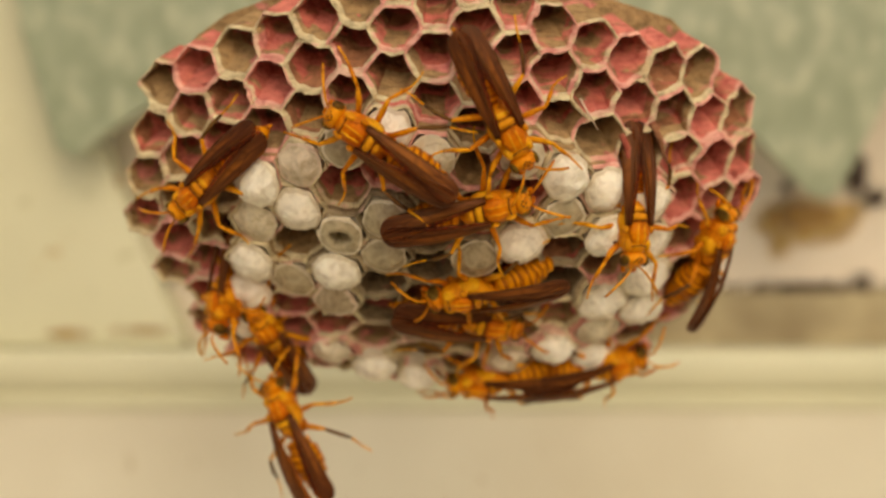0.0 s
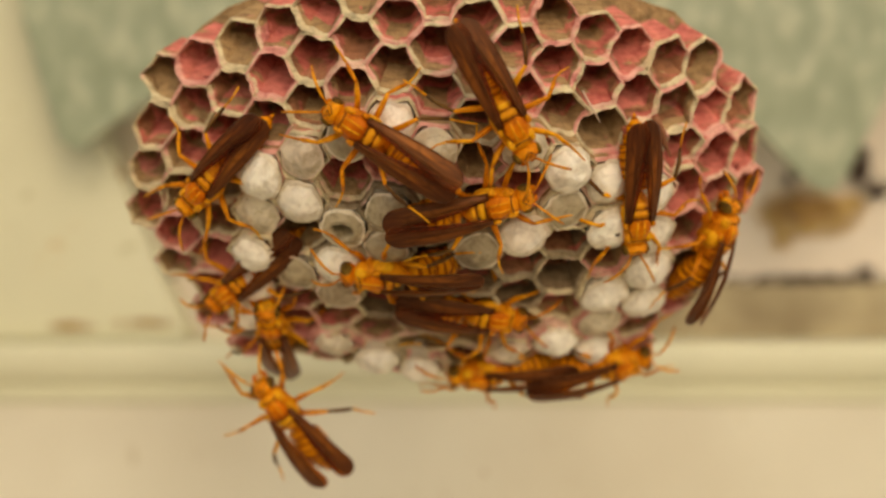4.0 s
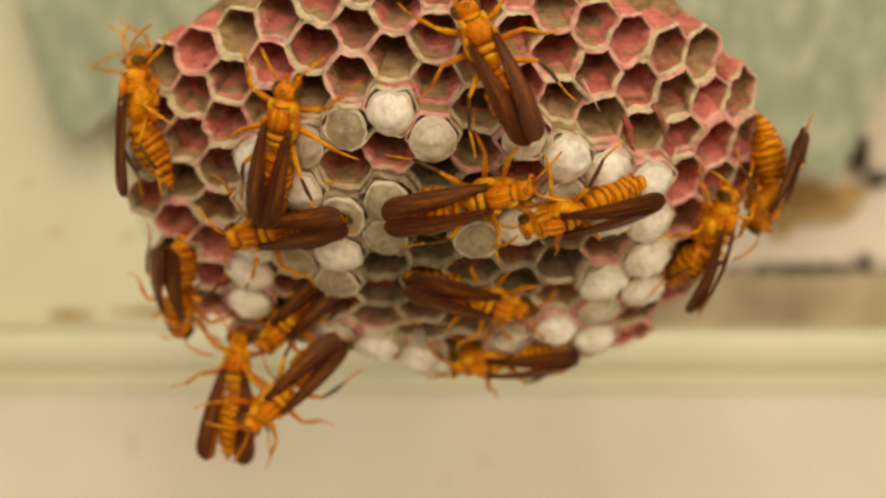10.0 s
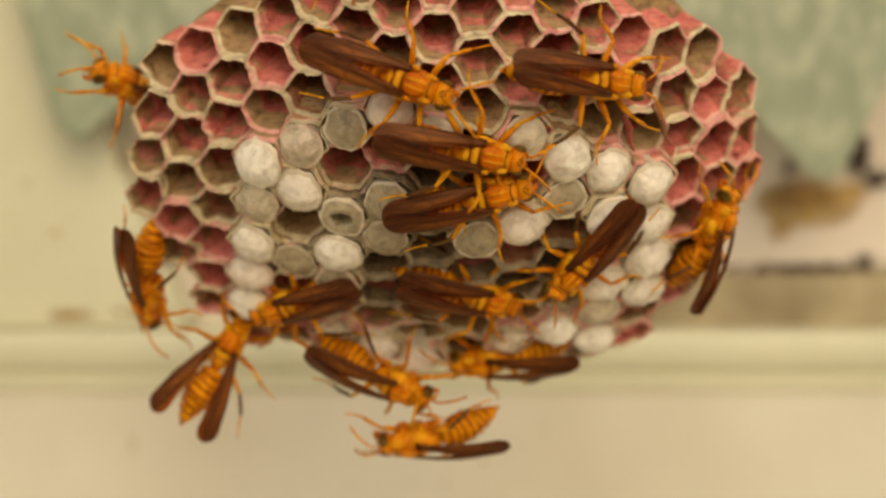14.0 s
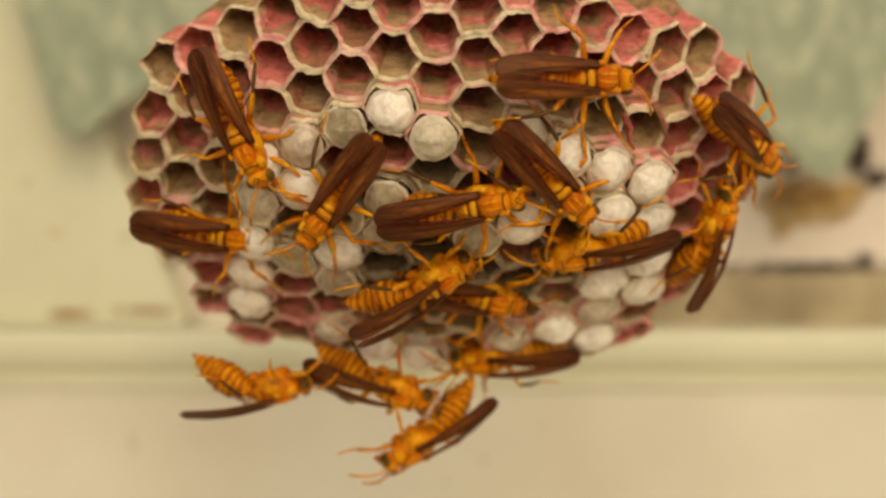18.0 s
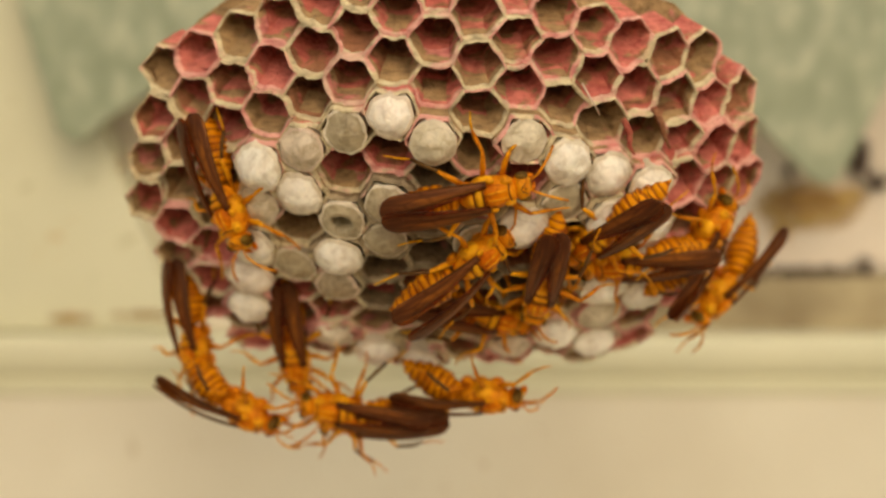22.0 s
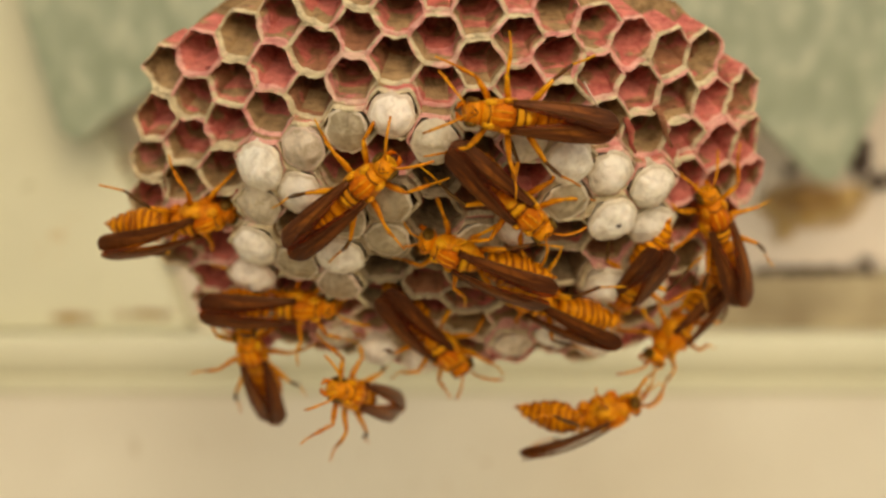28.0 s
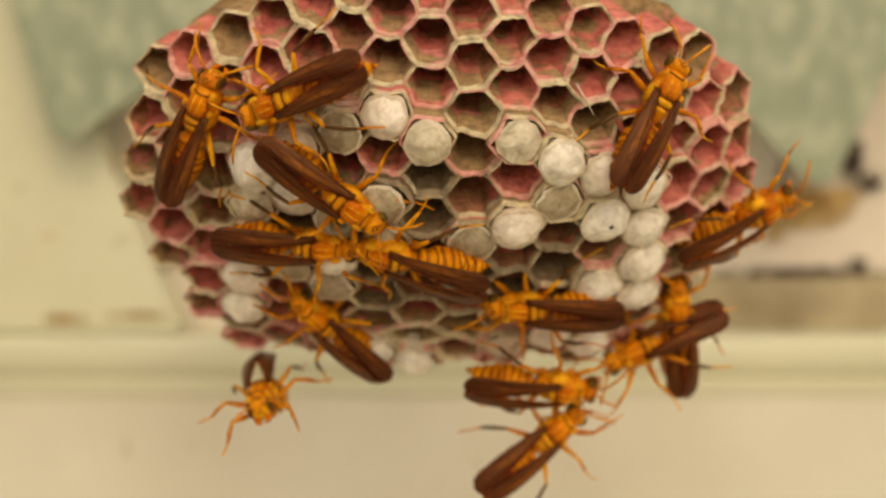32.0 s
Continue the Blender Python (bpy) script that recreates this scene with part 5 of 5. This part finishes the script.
    walk(bug, gait(bug, [
        (0, on(-20.3, -7.8, 118, lean=42, roll=0)), (1, on(-19.9, -8.1, 103, lean=58, roll=0)), (2, on(-19.9, -8.8, 98, lean=58, roll=0)),
        (3, on(-20.1, -9.2, 93, lean=58, roll=0)), (4, on(-20.3, -8.0, 94, lean=58, roll=0)), (4.5, on(-20.4, -8.1, 90, lean=58, roll=0)),
        (6.5, on(-21.2, -9.7, 119, lean=25, roll=0)), (7, on(-21.8, -10.2, 140, lean=48, roll=0)), (7.5, on(-24.3, -10.6, 177, roll=24)),
        (8, on(-24.3, -10.4, 177, roll=27)), (8.5, on(-21.8, -10.4, 138, lean=44, roll=0)), (9, on(-21.8, -10.4, 135, lean=44, roll=0)),
        (9.5, on(-23.4, -11.2, 170, roll=31)), (10, on(-19.8, -17.6, 224, roll=20, y=23)), (10.5, on(-20.5, -14.3, 210, roll=34)),
        (11, on(-14.7, -15.7, 223, roll=0, y=23)), (11.25, on(-10.2, -15.6, 276, roll=-21, y=22)), (11.5, on(-5.7, -15.4, 329, roll=-42, y=22)),
        (12, on(-5.5, -14.8, 341, roll=-40)), (12.5, on(-5.8, -15.2, 343, roll=-44, y=22)), (13, on(-5.9, -15.2, 342, roll=-44, y=22)),
        (14.5, on(-6.3, -16.0, 334, roll=-35, y=23)), (16.5, on(-6.2, -16.4, 337, roll=-43, y=23)), (18, on(-6.3, -16.6, 342, roll=-44, y=23)),
        (18.5, on(-6.5, -17.0, 336, roll=-42, y=24)), (19, on(-6.5, -17.3, 352, roll=-50, y=23)), (19.5, on(-6.7, -17.0, 355, roll=-30, y=24)),
        (20, on(-5.8, -16.4, 365, roll=-48, y=23)), (20.5, on(-2.5, -16.0, 362, roll=-56, y=23)), (21, on(0.4, -14.8, 355, roll=-38)),
        (21.5, on(2.0, -15.3, 355, roll=-41, y=22)), (22, on(4.2, -17.0, 357, roll=-59, y=23)), (22.5, on(3.3, -15.2, 346, roll=-34, y=22)),
        (23, on(7.4, -17.2, 356, roll=-52, y=23)), (23.5, on(7.6, -20.2, 365, roll=-80, y=26)), (24, on(13.1, -20.1, 380, roll=-76, y=26)),
        (24.5, on(18.7, -19.9, 380, roll=-76, y=26)), (25, on(19.1, -19.9, 375, roll=-76, y=26)), (25.5, on(19.3, -19.2, 378, roll=-76, y=25)),
        (27.5, on(17.6, -19.0, 388, roll=-66, y=26)), (28, on(18.3, -19.4, 381, roll=-66, y=26)), (28.5, on(17.8, -19.6, 376, roll=-66, y=26)),
        (29, on(17.7, -19.2, 380, roll=-66, y=26)), (29.5, on(16.7, -21.4, 366, roll=-66, y=26)), (30, on(18.7, -20.8, 378, roll=-66, y=26)),
        (30.5, on(18.0, -19.7, 380, roll=-76, y=26)), (31, on(17.3, -19.0, 381, roll=-80, y=25)), (31.25, on(16.4, -19.0, 400, roll=-40, y=25)),
        (31.5, on(15.5, -19.1, 420, roll=0, y=25)), (31.8, on(13.0, -21.6, 399, roll=0, y=26)), (32, on(13.0, -21.6, 399, roll=0, y=26))]))
    bug = wasps[12]
    walk(bug, gait(bug, [
        (0, on(-18.3, -17.7, 113, roll=22, y=24)), (1, on(-17.9, -19.3, 120, roll=23, y=25)), (2, on(-17.3, -19.9, 122, roll=25, y=26)),
        (3, on(-17.6, -20.4, 127, roll=22, y=26), 6), (4, on(-18.9, -17.9, 126, lean=20, roll=12, y=24), 8),
        (4.5, on(-20.9, -16.2, 126, lean=14, roll=20, y=23), 8), (6.5, on(-24.6, -17.3, 94, roll=0, y=24), 10),
        (7, on(-24.3, -17.3, 93, roll=0, y=24), 10), (7.5, on(-24.6, -18.3, 89, roll=0, y=25), 10), (8, on(-24.5, -18.2, 99, roll=0, y=25), 10),
        (8.5, on(-24.7, -18.3, 104, roll=0, y=25), 10), (9, on(-24.8, -16.6, 108, roll=0, y=23), 10), (9.5, on(-24.3, -17.6, 112, roll=0, y=24), 10),
        (10, on(-24.6, -14.6, 84, roll=0), 10), (10.5, on(-24.2, -20.3, 104, roll=0, y=26), 10), (11, on(-22.6, -18.2, 55, roll=0, y=25), 10),
        (11.5, on(-23.4, -15.0, 58, lean=32, roll=0), 10), (12, on(-25.0, -13.8, 54, lean=32, roll=0), 10), (12.5, on(-26.0, -13.6, 50, roll=0), 10),
        (13, on(-26.9, -12.8, 77, roll=0), 16), (13.5, on(-26.2, -12.6, 68, roll=0), 14), (14, on(-25.8, -11.9, 58, roll=0), 15),
        (14.5, on(-26.0, -12.4, 66, roll=0), 14), (16.5, on(-5.1, -3.6, 24, roll=-55, lift=9)), (17, on(-2.9, -4.4, 43, roll=-46, lift=9)),
        (17.5, on(-2.4, -4.2, 36, roll=-52, lift=9)), (18, on(-1.3, -4.0, 32, roll=-56, lift=9)), (18.5, on(-1.6, -4.6, 24, roll=-60, lift=9)),
        (18.75, on(-1.8, -4.6, 20, roll=-58, lift=9)), (19, on(-2.0, -4.6, 16, roll=-56, lift=9)), (19.5, on(-2.0, -4.7, 24, roll=-30, lift=9)),
        (20, on(-1.8, -4.8, 44, roll=5, lift=9), 12), (20.5, on(-2.0, -5.2, 35, roll=-10, lift=9)), (21, on(0.4, -4.2, 17, roll=-48, lift=9)),
        (21.5, on(1.2, -4.6, 18, roll=-40, lift=9)), (22, on(3.6, -1.0, 40, roll=-42, lift=9)), (22.5, on(3.2, -1.0, 56, roll=-10, lift=9)),
        (23, on(3.4, -1.6, 12, roll=-66, lift=9)), (23.5, on(8.4, 0.6, 13, roll=-30, lift=9)), (23.6667, on(7.8, 1.4, 66, roll=-2)),
        (23.8333, on(7.0, 0.9, 119, roll=15)), (24, on(5.6, 0.0, 160, roll=54)), (24.5, on(5.8, 0.4, 160, roll=52)),
        (25, on(5.4, 0.2, 164, roll=46)), (25.5, on(5.0, 0.3, 166, roll=44)), (27.5, on(4.4, -1.0, 174, roll=46)), (28, on(2.0, -0.5, 158, roll=40)),
        (28.5, on(-0.7, 1.0, 178, roll=42)), (29, on(-1.1, 0.6, 179, roll=42)), (29.5, on(-3.5, 1.0, 176, roll=42)),
        (30, on(-3.9, 0.4, 172, roll=44)), (30.5, on(-5.9, 0.1, 168, roll=37)), (31, on(-3.0, -0.4, 186, roll=44)),
        (31.5, on(-4.8, -0.9, 154, roll=70)), (31.8, on(-5.2, -0.3, 163, roll=44)), (32, on(-5.2, -0.3, 163, roll=44))], spread=4.0))
    bug = wasps[13]
    walk(bug, gait(bug, [
        (0, on(3.3, 51.2, -128, y=46)), (4.5, on(3.1, 48.1, -124, y=46)), (5.6, on(2.1, 44.8, -129, y=20)), (6.05, on(5.7, 37.4, -179, y=24)),
        (6.5, on(9.2, 30.0, -230)), (7, on(-11.4, 24.7, -175)), (7.5, on(-13.1, 23.7, -199, roll=47)), (8, on(-21.7, 18.8, -163)),
        (8.5, on(-23.5, 13.9, -126)), (9, on(-29.6, 8.4, -174, roll=40, lift=6.5)), (9.25, on(-25.7, 12.9, -215, roll=21)),
        (9.5, on(-24.4, 16.5, -261)), (10, on(-19.3, 14.2, -283)), (10.5, on(-10.7, 11.8, -329)), (11, on(-7.0, 19.6, -284)),
        (11.5, on(-10.0, 20.1, -261)), (12, on(-3.7, 18.2, -311)), (12.5, on(-3.2, 17.8, -316)), (13, on(0.1, 14.5, -337, lean=-22, roll=0)),
        (13.5, on(2.1, 11.7, -362, lean=-22, roll=0)), (14, on(3.8, 11.4, -369)), (14.5, on(4.4, 11.3, -379)), (16.5, on(15.4, 11.8, -343)),
        (17, on(12.9, 8.1, -393)), (17.5, on(13.7, 6.3, -424)), (18, on(13.9, 6.9, -403)), (18.25, on(17.8, 9.5, -372)),
        (18.5, on(21.6, 12.1, -341)), (19, on(22.9, 4.9, -398)), (19.5, on(21.6, 4.9, -407)), (20, on(23.8, 1.0, -424)), (20.5, on(21.8, 2.0, -471)),
        (21, on(19.9, 4.9, -531, roll=39)), (21.5, on(18.1, 5.0, -530, roll=39)), (22, on(18.0, 1.6, -506, lean=-44, roll=20)),
        (22.5, on(19.5, 7.5, -532, roll=41)), (23, on(16.7, 12.1, -591)), (23.5, on(17.3, 10.6, -583)), (23.75, on(12.3, 12.5, -550)),
        (24, on(7.2, 14.4, -517)), (24.1667, on(9.9, 14.4, -468)), (24.3333, on(12.5, 14.5, -420)), (24.5, on(15.2, 14.6, -371)),
        (25, on(16.0, 14.8, -352)), (25.25, on(15.7, 11.5, -389)), (25.5, on(15.3, 8.3, -426)), (26.1667, on(12.8, 12.3, -475)),
        (26.8333, on(10.3, 16.4, -524)), (27.5, on(7.8, 20.4, -573)), (28, on(8.0, 16.0, -545)), (28.5, on(7.4, 16.2, -546), 6),
        (29, on(6.0, 16.8, -548), 13), (29.5, on(2.5, 16.8, -564), 6), (30, on(-1.3, 19.2, -556)), (30.5, on(-3.6, 16.4, -554)),
        (31, on(-7.8, 16.5, -542)), (31.5, on(-12.5, 19.3, -555)), (31.8, on(-18.4, 17.9, -521)), (32, on(-18.4, 17.9, -521))]))
    bug = wasps[14]
    walk(bug, gait(bug, [
        (0, on(-15.5, 19.3, -90, roll=180, y=24)), (10.6, on(-12.2, 7.0, -90, roll=180, y=30)), (11.2, on(-6.9, -6.7, -71, roll=150, y=44)),
        (11.4, on(-3.1, -10.8, -101, roll=115, y=44)), (11.6, on(0.7, -15.0, -132, roll=80, y=44)), (11.8, on(0.7, -17.6, -145, roll=40, y=38)),
        (12, on(0.4, -20.6, -158, roll=70, y=26)), (12.5, on(-2.4, -21.6, -155, roll=60, y=26)), (13, on(-2.1, -22.4, -180, roll=60, y=26)),
        (14, on(-2.8, -22.6, -176, roll=55, y=26)), (14.5, on(-3.0, -22.9, -182, roll=55, y=26)), (16.5, on(-2.1, -22.9, -182, roll=69, y=26)),
        (17, on(-2.9, -22.6, -149, roll=56, y=26)), (18, on(-2.9, -23.0, -147, roll=54, y=26)), (18.5, on(-3.6, -22.3, -154, roll=52, y=26)),
        (19, on(0.3, -22.3, -163, roll=45, y=26)), (19.5, on(-2.5, -20.9, -173, roll=20, y=26)), (20, on(-7.0, -20.0, -194, roll=20, y=26)),
        (20.5, on(-7.6, -19.9, -199, roll=20, y=26)), (21, on(-9.4, -19.9, -198, roll=25, y=26)), (21.5, on(-9.1, -19.5, -187, roll=25, y=26)),
        (22, on(-12.1, -18.5, -188, roll=20, y=25)), (22.5, on(-9.1, -19.4, -178, roll=20, y=26)), (23, on(-2.8, -20.6, -187, roll=20, y=26)),
        (23.5, on(-11.2, -17.6, -209, roll=39, y=24)), (24, on(-10.6, -17.9, -175, roll=62, y=24)), (24.5, on(-9.8, -18.5, -177, roll=60, y=25)),
        (25, on(-10.5, -17.2, -192, roll=58, y=24)), (25.5, on(-14.0, -16.0, -192, roll=58, y=22)),
        (27.5, on(-10.3, -17.2, -210, lean=62, roll=-20, y=24)), (28, on(-10.7, -16.8, -210, lean=62, roll=-20, y=23)),
        (28.5, on(-12.4, -13.6, -240, lean=48, roll=0)), (29, on(-12.0, -12.0, -253, lean=45, roll=0), 9),
        (29.5, on(-12.6, -10.2, -255, lean=42, roll=0), 9), (30, on(-13.2, -7.0, -257, lean=38, roll=0), 9),
        (30.5, on(-12.8, -7.4, -250, lean=40, roll=0), 10), (31, on(-12.8, -6.6, -250, lean=40, roll=0), 10), (31.5, on(-11.5, -7.1, -262)),
        (31.8, on(-13.4, -8.1, -223)), (32, on(-13.4, -8.1, -223))]))
    bug = wasps[15]
    walk(bug, gait(bug, [
        (0, on(14.5, 7.4, -90, roll=180, y=28)), (4.25, on(2.3, 6.7, -56, roll=180, y=28)), (8.5, on(-9.8, 6.1, -22, roll=180, y=29)),
        (8.86667, on(-13.9, 10.4, -78, roll=120, y=31)), (9.23333, on(-18.1, 14.8, -134, roll=60, y=32)), (9.6, on(-22.2, 19.1, -191, roll=0, y=34)),
        (10.2, on(-35.7, 21.3, -208, lean=20, roll=-40, y=25)), (10.5, on(-36.2, 20.2, -204, lean=40, roll=-40, y=25)),
        (11, on(-36.3, 20.6, -207, lean=40, roll=-40, y=25)), (12, on(-37.1, 19.2, -193, lean=40, roll=-40, y=25)),
        (13, on(-37.1, 19.9, -202, lean=40, roll=-40, y=25)), (14, on(-36.9, 19.5, -202, lean=40, roll=-40, y=25)),
        (14.5, on(-36.9, 18.8, -193, lean=40, roll=-40, y=25)), (15.1667, on(-35.9, 14.2, -149, lean=27, roll=-38, y=26)),
        (15.8333, on(-34.8, 9.7, -106, lean=13, roll=-37, y=28)), (16.5, on(-33.8, 5.1, -62, roll=-35)), (17, on(-31.0, 3.9, -39, roll=-32)),
        (17.5, on(-25.1, 1.8, -11, roll=-28)), (18, on(-25.7, 1.7, -7, roll=-20)), (18.5, on(-29.9, 1.3, -22, roll=-23)),
        (19, on(-30.7, -1.2, -27, roll=-21)), (19.5, on(-26.9, 1.4, -29, roll=-23)), (20, on(-26.2, -0.8, -45, roll=-34)),
        (20.5, on(-31.0, -4.6, -80, lean=-35, roll=-30)), (21, on(-33.4, -4.8, -60, lean=-42, roll=-40)),
        (21.5, on(-31.4, -7.2, -70, lean=-20, roll=-36)), (22, on(-29.6, -10.8, -80, roll=-34)), (22.5, on(-30.4, -11.9, -96, roll=-27)),
        (22.75, on(-32.0, -7.6, -155, roll=10)), (23, on(-33.6, -3.2, -213, roll=46)), (23.5, on(-36.8, 3.1, -236, roll=48)),
        (24, on(-36.4, 4.4, -243, roll=32)), (24.5, on(-35.4, 10.3, -270, roll=25)), (25, on(-34.0, 16.5, -275, roll=34)),
        (25.5, on(-34.1, 15.2, -259, roll=28)), (26.5, on(-25.6, 4.7, -306, roll=-4)), (27.5, on(-17.0, -5.8, -352, roll=-35)),
        (28, on(-18.1, -6.4, -361, roll=-23)), (28.5, on(-18.1, -6.7, -365, roll=-24)), (29, on(-17.0, -5.4, -359, roll=-24)),
        (29.5, on(-15.7, -5.8, -357, roll=-20)), (30, on(-16.5, -0.2, -349, roll=-25)), (30.5, on(-18.1, 1.0, -326, roll=-22)),
        (31, on(-19.8, -0.3, -349, roll=-20)), (31.5, on(-17.9, 0.2, -345, roll=-22)), (31.8, on(-15.0, 1.0, -364, roll=-26)),
        (32, on(-15.0, 1.0, -364, roll=-26))]))


motions()
